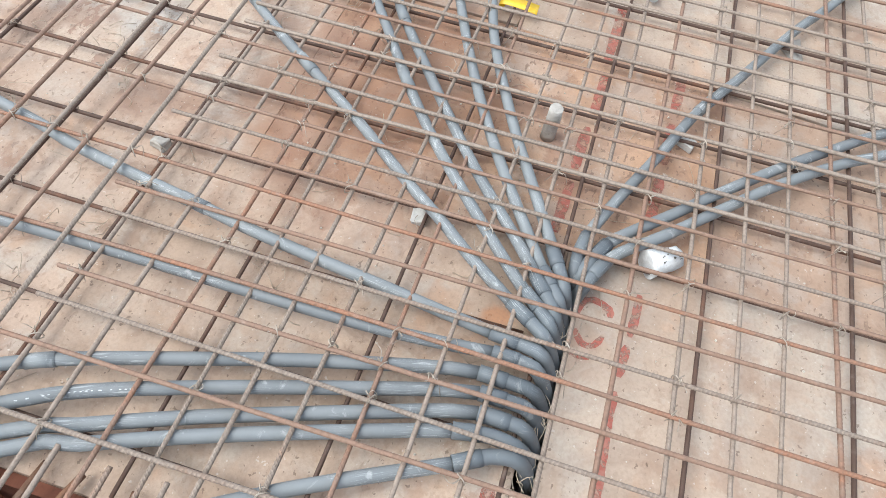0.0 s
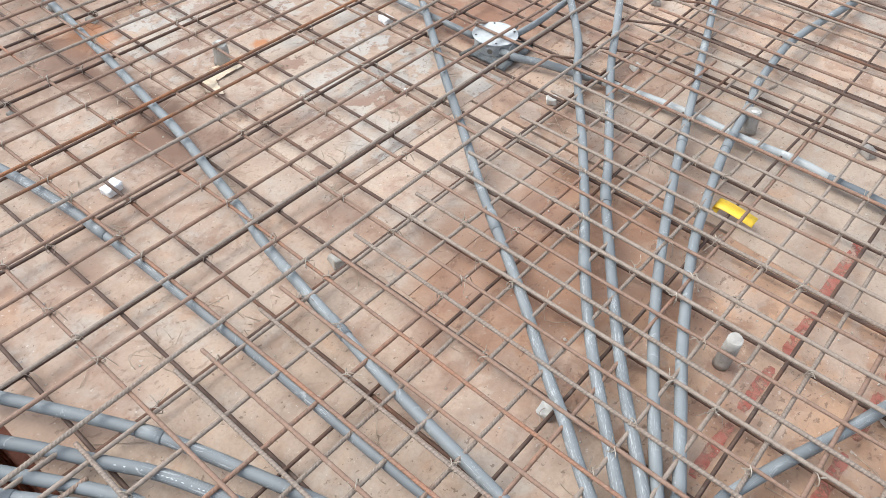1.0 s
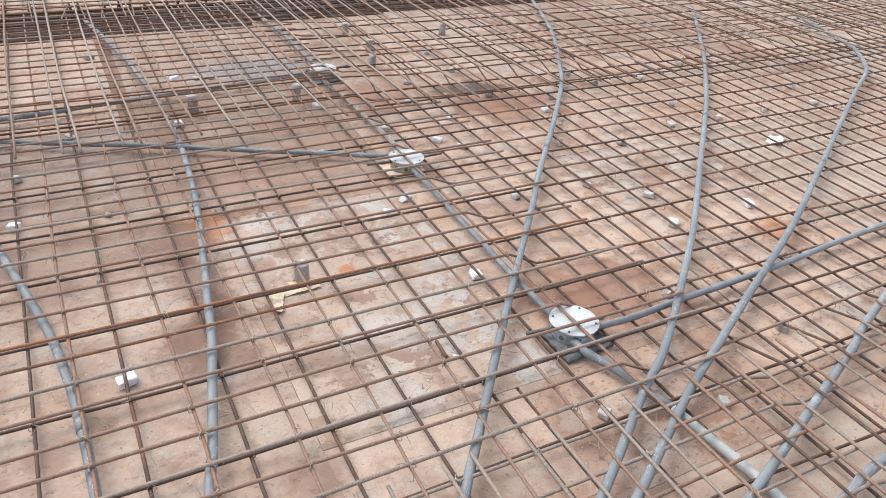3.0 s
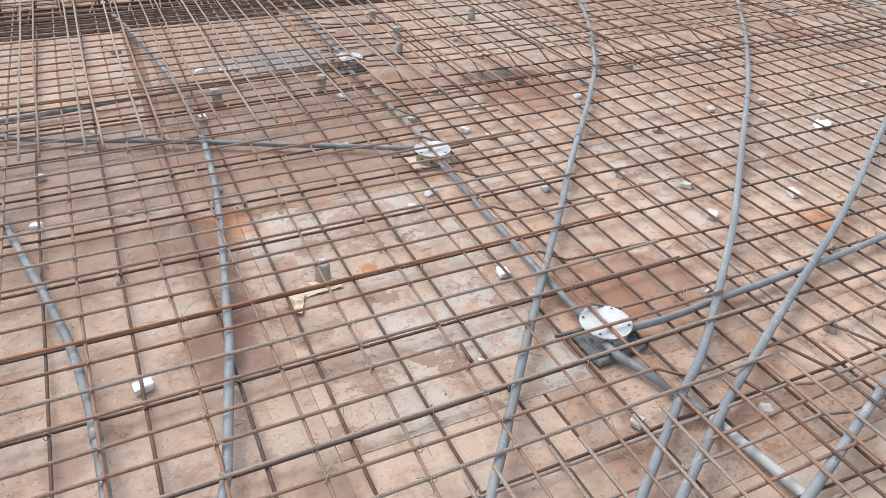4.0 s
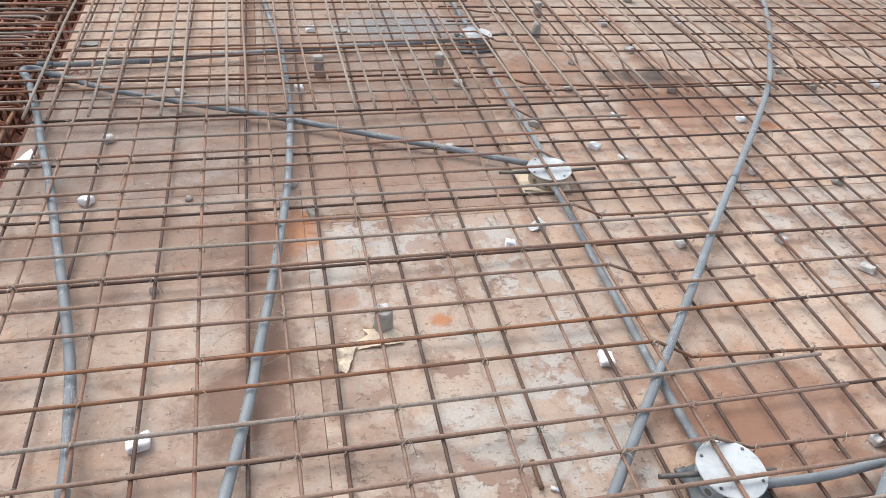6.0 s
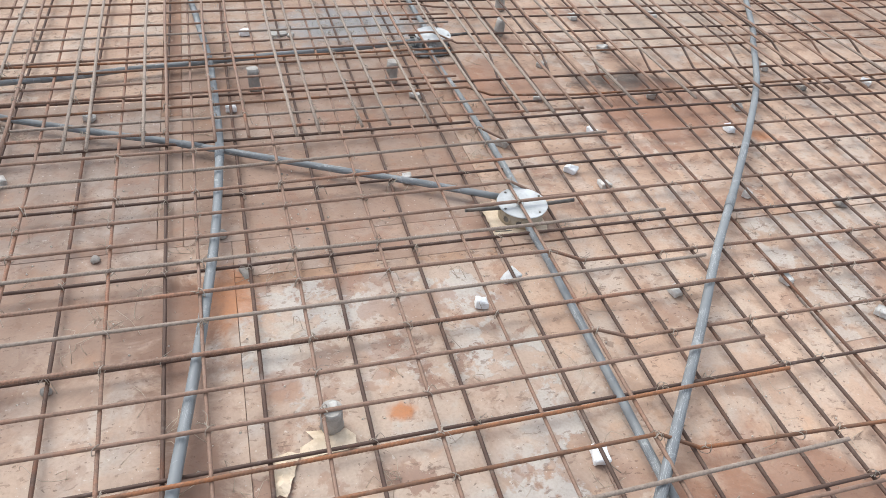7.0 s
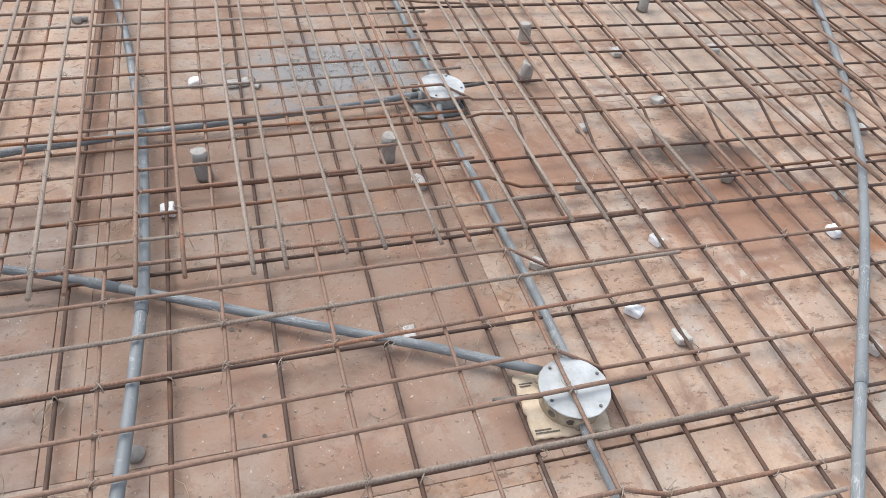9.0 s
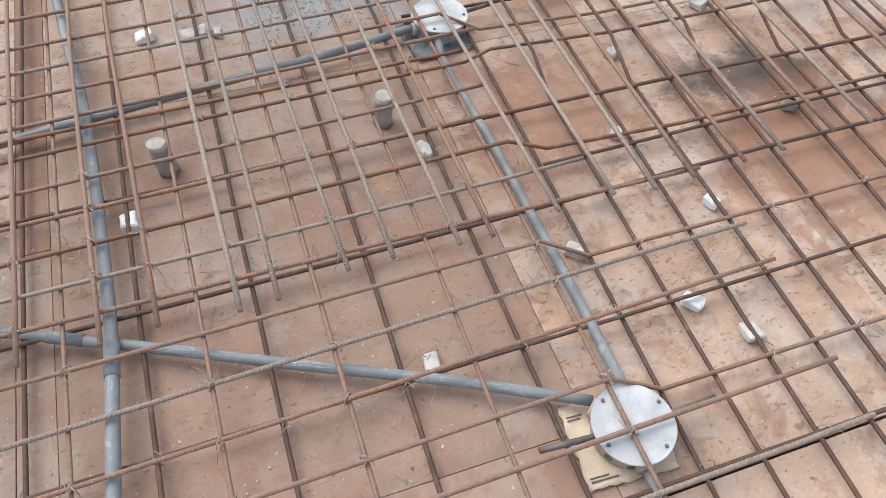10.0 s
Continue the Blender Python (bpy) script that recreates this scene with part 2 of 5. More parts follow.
PVC = pvc_material("conduit_blue_grey", (0.140, 0.151, 0.160), (0.182, 0.194, 0.202), 0.35)
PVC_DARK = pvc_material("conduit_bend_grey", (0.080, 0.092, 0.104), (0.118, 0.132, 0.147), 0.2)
PRINT = simple_material("white_print", (0.46, 0.48, 0.49), (0.54, 0.56, 0.57), 60.0, 0.6)
PVC_DUSTY = pvc_material("conduit_slurry_coated", (0.30, 0.315, 0.32), (0.40, 0.40, 0.39), 0.9)
CONCRETE = simple_material("mortar_block", (0.40, 0.385, 0.36), (0.53, 0.515, 0.49), 30.0, 0.85)
MORTAR_DARK = simple_material("mortar_stub", (0.27, 0.25, 0.228), (0.37, 0.345, 0.315), 26.0, 0.85, 0.6, 0.003)
PLASTER = simple_material("white_plaster_lump", (0.66, 0.67, 0.68), (0.78, 0.79, 0.80), 40.0, 0.8, 0.6, 0.003)
BOX_GREY = simple_material("box_grey_plastic", (0.28, 0.29, 0.29), (0.37, 0.37, 0.365), 18.0, 0.5)
BOX_TAN = simple_material("box_slurry_tan", (0.33, 0.27, 0.19), (0.43, 0.37, 0.29), 22.0, 0.75)
TIN = simple_material("galvanised_lid", (0.37, 0.385, 0.39), (0.50, 0.515, 0.52), 14.0, 0.55, 0.25, 0.0012, 0.1, 0.45)
WIRE = simple_material("binding_wire", (0.28, 0.235, 0.19), (0.40, 0.345, 0.29), 60.0, 0.6, 0.1, 0.001, 0.3)
STRAW = simple_material("wire_scrap", (0.36, 0.295, 0.225), (0.46, 0.39, 0.31), 60.0, 0.7, 0.1, 0.001)
PAPER = simple_material("newsprint_card", (0.60, 0.48, 0.35), (0.68, 0.57, 0.44), 30.0, 0.9, 0.5, 0.003)
WHITE = simple_material("white_paper", (0.74, 0.74, 0.74), (0.82, 0.82, 0.82), 20.0, 0.8)
CARD = simple_material("grey_white_paper", (0.50, 0.505, 0.51), (0.62, 0.625, 0.63), 40.0, 0.85, 0.6, 0.003)
INK = simple_material("dark_ink", (0.10, 0.09, 0.08), (0.15, 0.13, 0.11), 30.0, 0.8)
YELLOW = simple_material("yellow_plastic", (0.75, 0.47, 0.03), (0.82, 0.55, 0.05), 15.0, 0.45)
REDPAINT = simple_material("red_oxide_paint", (0.37, 0.105, 0.08), (0.42, 0.185, 0.14), 35.0, 0.8)
worn = Net(REDPAINT.node_tree)
worn.put(REDPAINT.node_tree.nodes["Principled BSDF"].inputs["Alpha"], worn.math("ADD", worn.math("MULTIPLY", worn.ramp(worn.noise(worn.position(), 38.0, 8, 0.7, 0.5), 0.38, 0.56), 0.72), 0.12))
TIMBER = simple_material("trench_board", (0.10, 0.065, 0.047), (0.16, 0.10, 0.07), 12.0, 0.85, 0.6, 0.004)
RED_BOARD = simple_material("trench_dark_red_board", (0.115, 0.040, 0.026), (0.185, 0.070, 0.042), 9.0, 0.9, 0.6, 0.004)
GREY_BOARD = simple_material("trench_grey_board", (0.30, 0.25, 0.215), (0.40, 0.345, 0.305), 8.0, 0.9, 0.6, 0.004)
SLATE = simple_material("grey_felt", (0.11, 0.12, 0.125), (0.19, 0.20, 0.205), 30.0, 0.8, 0.8, 0.004)
PEBBLE = simple_material("grit", (0.46, 0.41, 0.36), (0.62, 0.57, 0.51), 40.0, 0.9)
ROD = simple_material("hook_rod", (0.10, 0.095, 0.09), (0.16, 0.145, 0.13), 40.0, 0.6, 0.4, 0.002, 0.4)


# ---- mesh helpers ----
def mesh_object(name, verts, faces, mat, parent=None, uv=None, smooth=True):
    me = bpy.data.meshes.new(name)
    me.from_pydata(verts, [], faces)
    if uv:
        layer = me.uv_layers.new(name="UVMap")
        for loop in me.loops:
            layer.data[loop.index].uv = uv[loop.vertex_index]
    me.materials.append(mat)
    if smooth:
        me.polygons.foreach_set("use_smooth", [len(p.vertices) < 5 for p in me.polygons])
    ob = new(name, me)
    if parent is not None:
        ob.parent = parent
    return ob


def part(name, bm, mat, parent=None, label="", smooth=False):
    me = bpy.data.meshes.new(name)
    bm.to_mesh(me)
    bm.free()
    me.materials.append(mat)
    if smooth:
        me.polygons.foreach_set("use_smooth", [len(p.vertices) < 5 for p in me.polygons])
    ob = new(name, me)
    if parent is not None:
        ob.parent = parent
    return tagged(ob, label)


def glide(points, step=0.05):
    """A smooth line through the points, in even steps."""
    p = [Vector(q) for q in points]
    p = [2 * p[0] - p[1]] + p + [2 * p[-1] - p[-2]]
    out = []
    for a, b, c, d in zip(p, p[1:], p[2:], p[3:]):
        k = max(2, int((c - b).length / step))
        for i in range(k):
            s = i / k
            out.append(0.5 * (2 * b + (c - a) * s + (2 * a - 5 * b + 4 * c - d) * s * s + (3 * b - a - 3 * c + d) * s**3))
    return out + [p[-2]]


def tube(line, r, sides=8, base=0):
    """Vertices, faces and lengthwise coordinates of a closed tube along a line; r: a radius or one for each point."""
    verts, faces, uv, far = [], [], [], 0.0
    line = [Vector(q) for q in line]
    side = None
    for i, q in enumerate(line):
        ahead = (line[min(i + 1, len(line) - 1)] - line[max(i - 1, 0)]).normalized()
        if side is None:
            side = ahead.orthogonal().normalized()
        side = (side - ahead * side.dot(ahead)).normalized()
        up = ahead.cross(side)
        far += (q - line[i - 1]).length if i else 0.0
        rad = r[i] if isinstance(r, (list, tuple)) else r
        for s in range(sides):
            a = 2 * math.pi * s / sides
            verts.append(q + rad * (math.cos(a) * side + math.sin(a) * up))
            uv.append((far, a))
    for i in range(len(line) - 1):
        for s in range(sides):
            a, b = base + i * sides + s, base + i * sides + (s + 1) % sides
            faces.append((a, b, b + sides, a + sides))
    faces.append(tuple(base + s for s in reversed(range(sides))))
    faces.append(tuple(base + (len(line) - 1) * sides + s for s in range(sides)))
    return verts, faces, uv


def box_bm(x0, x1, y0, y1, z0, z1, bevel=0.0):
    bm = bmesh.new()
    bmesh.ops.create_cube(bm, size=1)
    bm.transform(Matrix.Translation(((x0 + x1) / 2, (y0 + y1) / 2, (z0 + z1) / 2)) @ Matrix.Diagonal((x1 - x0, y1 - y0, z1 - z0, 1)))
    if bevel:
        bmesh.ops.bevel(bm, geom=bm.edges[:], offset=bevel, segments=1, affect="EDGES")
    return bm


# ---- levels of the steel, from the deck up ----
R = 0.0044
Z_BY, Z_BX, Z_TY, Z_TX, Z_FY = 0.022, 0.0306, 0.063, 0.0716, 0.0802
Z_SX, Z_SY = 0.058, 0.068
X_WEST, X_EAST, Y_SOUTH, Y_NORTH = -2.35, 6.2, -3.6, 4.0
rng = random.Random(11)

# ---- deck and beam trenches ----
WEST, FAR_SIDE = -1.664, 2.74  # edges of the trenches
LAP = -0.262  # open joint between two rows of sheets
SLOT = (-1.450, -0.985, -2.388, -2.347)  # opening over the wall below, where the conduits go down
backing = bmesh.new()
for x0, x1, y0, y1 in ((WEST, 7.0, -4.2, SLOT[2]), (WEST, 7.0, SLOT[3], 2.10), (WEST, SLOT[0], SLOT[2], SLOT[3]), (SLOT[1], 7.0, SLOT[2], SLOT[3])):
    piece = bpy.data.meshes.new("piece")
    box_bm(x0, x1, y0, y1, -0.05, -0.016).to_mesh(piece)
    backing.from_mesh(piece)
    bpy.data.meshes.remove(piece)
floor = tagged(part("floor", backing, TIMBER), "timber backing boards under plywood formwork sheets", "floor", kind="structure")
tagged(part("floor_beyond", box_bm(-2.6, 7.0, FAR_SIDE, 5.2, -0.05, 0.0), DECK_MID), "tan plywood formwork deck beyond the beam trench", "floor", kind="structure")

SHEETS = [
    (WEST, -0.80, -1.47, 0.03, DECK_WEST), (-0.80, -0.114, -1.275, -0.148, DECK_PALE), (-0.114, 0.63, -1.275, -0.112, DECK_CLEAN), (-0.80, -0.055, -0.112, 0.03, DECK_BROWN), (-0.80, -0.114, -0.148, -0.112, DECK_RED),
    (-0.92, -0.055, 0.03, 1.055, DECK_BROWN), (WEST, -0.985, 0.03, 0.80, DECK_MAUVE), (WEST, -0.985, 0.80, 2.12, DECK_CLEAN), (-0.985, -0.92, 0.70, 2.15, DECK_BAND), (-0.985, -0.92, 0.03, 0.70, DECK_BROWN),
    (-0.055, 0.60, -0.112, 1.06, DECK_MID), (0.63, 1.43, -0.615, -0.112, DECK_SMEAR), (0.63, 1.43, -1.275, -0.615, DECK_CLEAN), (0.60, 1.43, -0.112, 1.06, DECK_MID), (-0.92, -0.055, 1.055, 2.15, DECK_TAN),
]
SHEETS += [
    (WEST, -0.93, -2.347, -1.47, DECK_NEAR), (-0.93, -0.27, -1.64, -1.275, DECK_NEAR), (-0.93, -0.27, -2.63, -1.64, DECK_RED), (LAP, 0.50, -1.68, -1.275, DECK_MID),
    (LAP, 0.50, -2.08, -1.68, DECK_GREY), (LAP, 0.50, -2.63, -2.08, DECK_GREY), (0.50, 0.82, -2.63, -1.275, DECK_CLEAN), (0.82, 1.43, -2.63, -1.275, DECK_MID),
    (WEST, -0.93, -3.3, -2.388, DECK_GREY), (-0.93, -0.27, -3.3, -2.63, DECK_TAN), (LAP, 0.60, -3.3, -2.63, DECK_GREY), (WEST, -1.450, -2.388, -2.347, DECK_NEAR), (-0.985, -0.93, -2.388, -2.347, DECK_NEAR), (0.60, 1.43, -3.3, -2.63, DECK_MID),
]
for a in range(7):
    SHEETS.append((WEST + 1.24 * a, min(7.0, WEST + 1.24 * (a + 1)), -4.2, -3.3, (DECK_GREY, DECK_TAN, DECK_MID)[a % 3]))
for a in range(6):
    SHEETS.append((1.43 + 0.9 * a, 2.33 + 0.9 * a, -3.3, -2.5, (DECK_GREY, DECK_MID, DECK_CLEAN)[a % 3]))
    SHEETS.append((1.43 + 0.9 * a, 2.33 + 0.9 * a, -1.275, -0.112, (DECK_GREY, DECK_CLEAN, DECK_MID)[a % 3]))
    SHEETS.append((1.43 + 0.9 * a, 2.33 + 0.9 * a, -0.112, 1.06, (DECK_CLEAN, DECK_MID, DECK_GREY)[a % 3]))
    SHEETS.append((1.43 + 0.9 * a, 2.33 + 0.9 * a, -2.5, -1.275, (DECK_MID, DECK_CLEAN)[a % 2]))
for a, (x, w) in enumerate(((-0.055, 0.475), (0.42, 0.45), (0.87, 0.60), (1.47, 0.45), (1.92, 0.9), (2.82, 0.9), (3.72, 0.9), (4.62, 0.9))):
    SHEETS.append((x, x + w, 1.06, 2.21 if x < 0.8 else 2.27, (DECK_TAN, DECK_CLEAN, DECK_GREY, DECK_MID)[a % 4]))
for x0, x1, y0, y1, mat in SHEETS:
    drop = rng.uniform(0.0, 0.0016)
    if y1 == -0.112 and x0 > -0.2:
        y1 -= 0.004  # open joint
    bm = box_bm(x0 + 0.0005, x1 - 0.0005, y0 + 0.0005, y1 - 0.0005, -0.014, -drop, 0.0008)
    for v in bm.verts:
        if abs(v.co.x - 0.63) < 0.003 and y1 < 0:  # a joint that has opened askew
            v.co.x += 0.062 * (v.co.y + 0.45) + (0.003 if x0 > 0.6 else -0.003)
        if abs(v.co.x + 0.266) < 0.008 and y1 < -2.0:  # the next row runs out of line with it
            v.co.x -= 0.085 * (-2.08 - v.co.y) + 0.012
    part("plywood_sheet", bm, mat, floor)

# unseen box added below the slot, so that no light comes up through it
shaft = tagged(part("slot_closer", box_bm(SLOT[0], SLOT[1], SLOT[2], SLOT[3], -0.34, -0.32), TIMBER), "unseen dark box closing off light below the deck slot", "wall form", kind="structure")
for x0, x1, y0, y1 in ((SLOT[0] - 0.02, SLOT[1] + 0.02, SLOT[2] - 0.02, SLOT[2]), (SLOT[0] - 0.02, SLOT[1] + 0.02, SLOT[3], SLOT[3] + 0.02), (SLOT[0] - 0.02, SLOT[0], SLOT[2], SLOT[3]), (SLOT[1], SLOT[1] + 0.02, SLOT[2], SLOT[3])):
    part("form_side", box_bm(x0, x1, y0, y1, -0.34, -0.051), TIMBER, shaft)
trench = tagged(part("beam_trench_west", box_bm(-2.42, WEST - 0.02, -4.2, 4.0, -0.50, -0.46), RED_BOARD), "dark red boarded bottom of the deep beam trench", "trench", kind="structure")
for x0, x1 in ((-2.45, -2.42), (WEST - 0.02, WEST)):
    part("trench_side", box_bm(x0, x1, -4.2, 2.10, -0.46, -0.017 if x1 > -2 else 0.0), RED_BOARD, trench)
trench_n = tagged(part("beam_trench_north", box_bm(WEST, 7.0, 2.10, FAR_SIDE, -0.24, -0.20), GREY_BOARD), "grey boarded bottom of the far beam trench", "trench", kind="structure")
for x0, x1, y in ((WEST, -0.985, 2.12), (-0.985, -0.055, 2.15), (-0.055, 0.87, 2.21), (0.87, 7.0, 2.27)):
    part("trench_side", box_bm(x0, x1, 2.10, y - 0.002, -0.20, -0.0165), GREY_BOARD, trench_n)
x = WEST
while x < 6.5:
    w = rng.uniform(0.5, 0.9)
    part("side_board", box_bm(x, x + w - 0.004, FAR_SIDE - 0.018 - rng.uniform(0, 0.004), FAR_SIDE - 0.001, -0.20, -0.053, 0.002), GREY_BOARD, trench_n)
    x += w
tagged(part("floor_west", box_bm(-4.2, -2.45, -4.2, 5.2, -0.05, 0.0), DECK_MID), "tan plywood formwork deck beside the trench", "floor", kind="structure")


# ---- reinforcing bars ----
def ribbed(line, r, sides=8, pitch=0.0074):
    """A deformed bar along a line: a core with slanting ribs all along."""
    verts, faces, uv, far = [], [], [], 0.0
    rings = []
    for a, b in zip(line, line[1:]):
        k = max(1, round((b - a).length / (pitch / 2)))
        rings += [a.lerp(b, i / k) for i in range(k)]
    rings.append(line[-1])
    ahead = (line[-1] - line[0]).normalized()
    side = ahead.orthogonal().normalized()
    up = ahead.cross(side)
    spokes = [(math.cos(2 * math.pi * s / sides), math.sin(2 * math.pi * s / sides)) for s in range(sides)]
    for i, q in enumerate(rings):
        far += (q - rings[i - 1]).length if i else 0.0
        rib = r * (1.08 if i % 2 else 0.955)
        for s, (c, d) in enumerate(spokes):
            slant = 0.0014 * c if 0 < i < len(rings) - 1 else 0.0
            verts.append(q + side * (rib * c) + up * (rib * d) + ahead * slant)
            uv.append((far, 2 * math.pi * s / sides))
    for i in range(len(rings) - 1):
        for s in range(sides):
            a, b = i * sides + s, i * sides + (s + 1) % sides
            faces.append((a, b, b + sides, a + sides))
    faces.append(tuple(reversed(range(sides))))
    faces.append(tuple((len(rings) - 1) * sides + s for s in range(sides)))
    return verts, faces, uv


def bar(points, mat, label, group, r=R, wob=0.0025, ribs=False):
    """One reinforcing bar along a line, a little out of true."""
    pts = [Vector(q) for q in points]
    line = []
    ph, pv, f = rng.uniform(0, 6.3), rng.uniform(0, 6.3), rng.uniform(1.6, 3.2)
    far = 0.0
    for a, b in zip(pts, pts[1:]):
        k = max(1, int((b - a).length / 0.16))
        d = (b - a).normalized()
        s = Vector((-d.y, d.x, 0))
        for i in range(k):
            q = a + (b - a) * (i / k)
            w = far + (q - a).length
            line.append(q + s * wob * math.sin(f * w + ph) + Vector((0, 0, 0.3 * wob * math.sin(1.7 * f * w + pv))))
        far += (b - a).length
    line.append(pts[-1])
    make = ribbed if ribs else tube
    v, fc, uv = make(line, r * rng.uniform(0.93, 1.07), 8)
    o = v[0].copy()
    ob = mesh_object("rebar", [q - o for q in v], fc, mat, None, uv)
    ob.location = o
    return tagged(ob, label, "rebar", group)


def jit(a):
    return rng.uniform(-a, a)


# low bars along y: where each lies at y = -1.2, -0.4 and 0.4
BY = [(-1.585, -1.59, -1.60), (-1.381, -1.394, -1.405), (-1.172, -1.186, -1.188), (-0.957, -0.961, -0.960), (-0.764, -0.763, -0.763), (-0.562, -0.561, -0.555), (-0.354, -0.343, -0.335), (-0.118, -0.110, -0.115)]
# bars of the mat along y: where each lies at y = -3.0, -2.0, -1.2, -0.4 and 0.4
TY = [(-1.470, -1.476, -1.481, -1.490, -1.500), (-1.268, -1.262, -1.272, -1.294, -1.30), (-1.052, -1.054, -1.050, -1.068, -1.086), (-0.845, -0.862, -0.857, -0.872, -0.882), (-0.655, -0.668, -0.653, -0.650, -0.656), (-0.445, -0.457, -0.438, -0.435, -0.442), (-0.222, -0.228, -0.216, -0.222, -0.219), (0.0, -0.006, -0.010, -0.012, -0.018)]
L_BOTTOM = "dark rust-brown steel bar low over the deck"
L_TOP = "weathered brown ribbed steel bar tied in the mat"
L_EXTRA = "ribbed steel top bar with a sawn end"
L_CRANK = "brown steel bar cranked from top to bottom layer"
ties = []          # crossings that are tied: x, y, lower level, upper level


def between(q, ys, y):
    """Where a bar given at several y lies at another."""
    for i in range(len(ys) - 1):
        if y <= ys[i + 1] or i == len(ys) - 2:
            return q[i] + (q[i + 1] - q[i]) * (y - ys[i]) / (ys[i + 1] - ys[i])


def by_at(q, y):
    return between(q, (-1.2, -0.4, 0.4), y)


def ty_at(q, y):
    return between(q, (-3.0, -2.0, -1.2, -0.4, 0.4), y)


for a, b, c in BY:
    south = Y_SOUTH if a > -1.0 else -2.30
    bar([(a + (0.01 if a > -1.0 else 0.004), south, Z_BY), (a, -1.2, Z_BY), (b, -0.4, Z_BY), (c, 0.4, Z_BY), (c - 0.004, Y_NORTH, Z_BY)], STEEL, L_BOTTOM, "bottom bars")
for e, d, a, b, c in TY:
    bar([(e, Y_SOUTH, Z_SY), (e, -3.0, Z_SY), (d, -2.0, Z_SY), ((a + d) / 2, -1.45, Z_TY + 0.002), (a, -1.2, Z_TY), (b, -0.4, Z_TY), (c, 0.4, Z_TY), (c - 0.008, 1.3, Z_TY), (c - 0.012, Y_NORTH, Z_TY)], STEEL_TOP, L_TOP, "mat bars")
# east half, where each bar lies at y = 0.4 and -1.1: all lie low, every second one rises towards the far trench and over the near wall line
EAST = [(0.093, 0.075), (0.203, 0.189), (0.322, 0.296), (0.419, 0.411), (0.514, 0.504), (0.622, 0.616), (0.765, 0.718), (0.845, 0.820), (0.952, 0.921), (1.048, 1.020), (1.168, 1.125), (1.262, 1.228), (1.385, 1.330)]
EAST += [(1.486 + 0.1015 * i, 1.432 + 0.1015 * i) for i in range(46)]
for i, (x, w) in enumerate(EAST):
    if i % 2:
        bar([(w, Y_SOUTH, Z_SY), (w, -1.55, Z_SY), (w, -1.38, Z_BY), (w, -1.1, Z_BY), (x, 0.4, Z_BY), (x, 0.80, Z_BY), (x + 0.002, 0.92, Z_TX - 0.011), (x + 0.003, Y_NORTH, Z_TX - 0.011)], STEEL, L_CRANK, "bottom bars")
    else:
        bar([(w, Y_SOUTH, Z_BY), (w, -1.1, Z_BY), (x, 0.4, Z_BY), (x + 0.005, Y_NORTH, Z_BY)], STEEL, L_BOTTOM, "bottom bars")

# mat bars along x, row by row. Each pair: where the bar lies at x = -1.2 and 0.
# cranked bar, where it lies once down (x = 0.09 and 0.9), two bars with sawn ends, low bar (x = -1.2 and 0.5)
ROWS = [
    ((0.370, 0.381), (0.346, 0.350), (0.263, 0.293), 0.405, (0.160, 0.197), 0.412, (0.186, 0.209)),
    ((0.061, 0.081), (0.048, 0.045), (-0.034, -0.014), 0.394, (-0.122, -0.118), 0.390, (-0.107, -0.107)),
    ((-0.226, -0.233), (-0.241, -0.252), (-0.319, -0.319), 0.398, (-0.419, -0.414), 0.392, (-0.386, -0.380)),
    ((-0.512, -0.516), (-0.520, -0.522), (-0.607, -0.609), 0.378, (-0.717, -0.710), 0.376, (-0.674, -0.671)),
    ((-0.805, -0.806), (-0.832, -0.880), (-0.907, -0.902), 0.380, (-0.997, -0.998), 0.384, (-0.967, -0.967)),
    ((-1.095, -1.086), (-1.094, -1.112), (-1.180, -1.184), 0.384, (-1.274, -1.273), 0.380, (-1.245, -1.246)),
    ((-1.357, -1.367), (-1.396, -1.379), (-1.451, -1.446), 0.305, None, 0, None),
]


def run_y(p, x):
    return p[0] + (p[1] - p[0]) * (x + 1.2) / 1.2


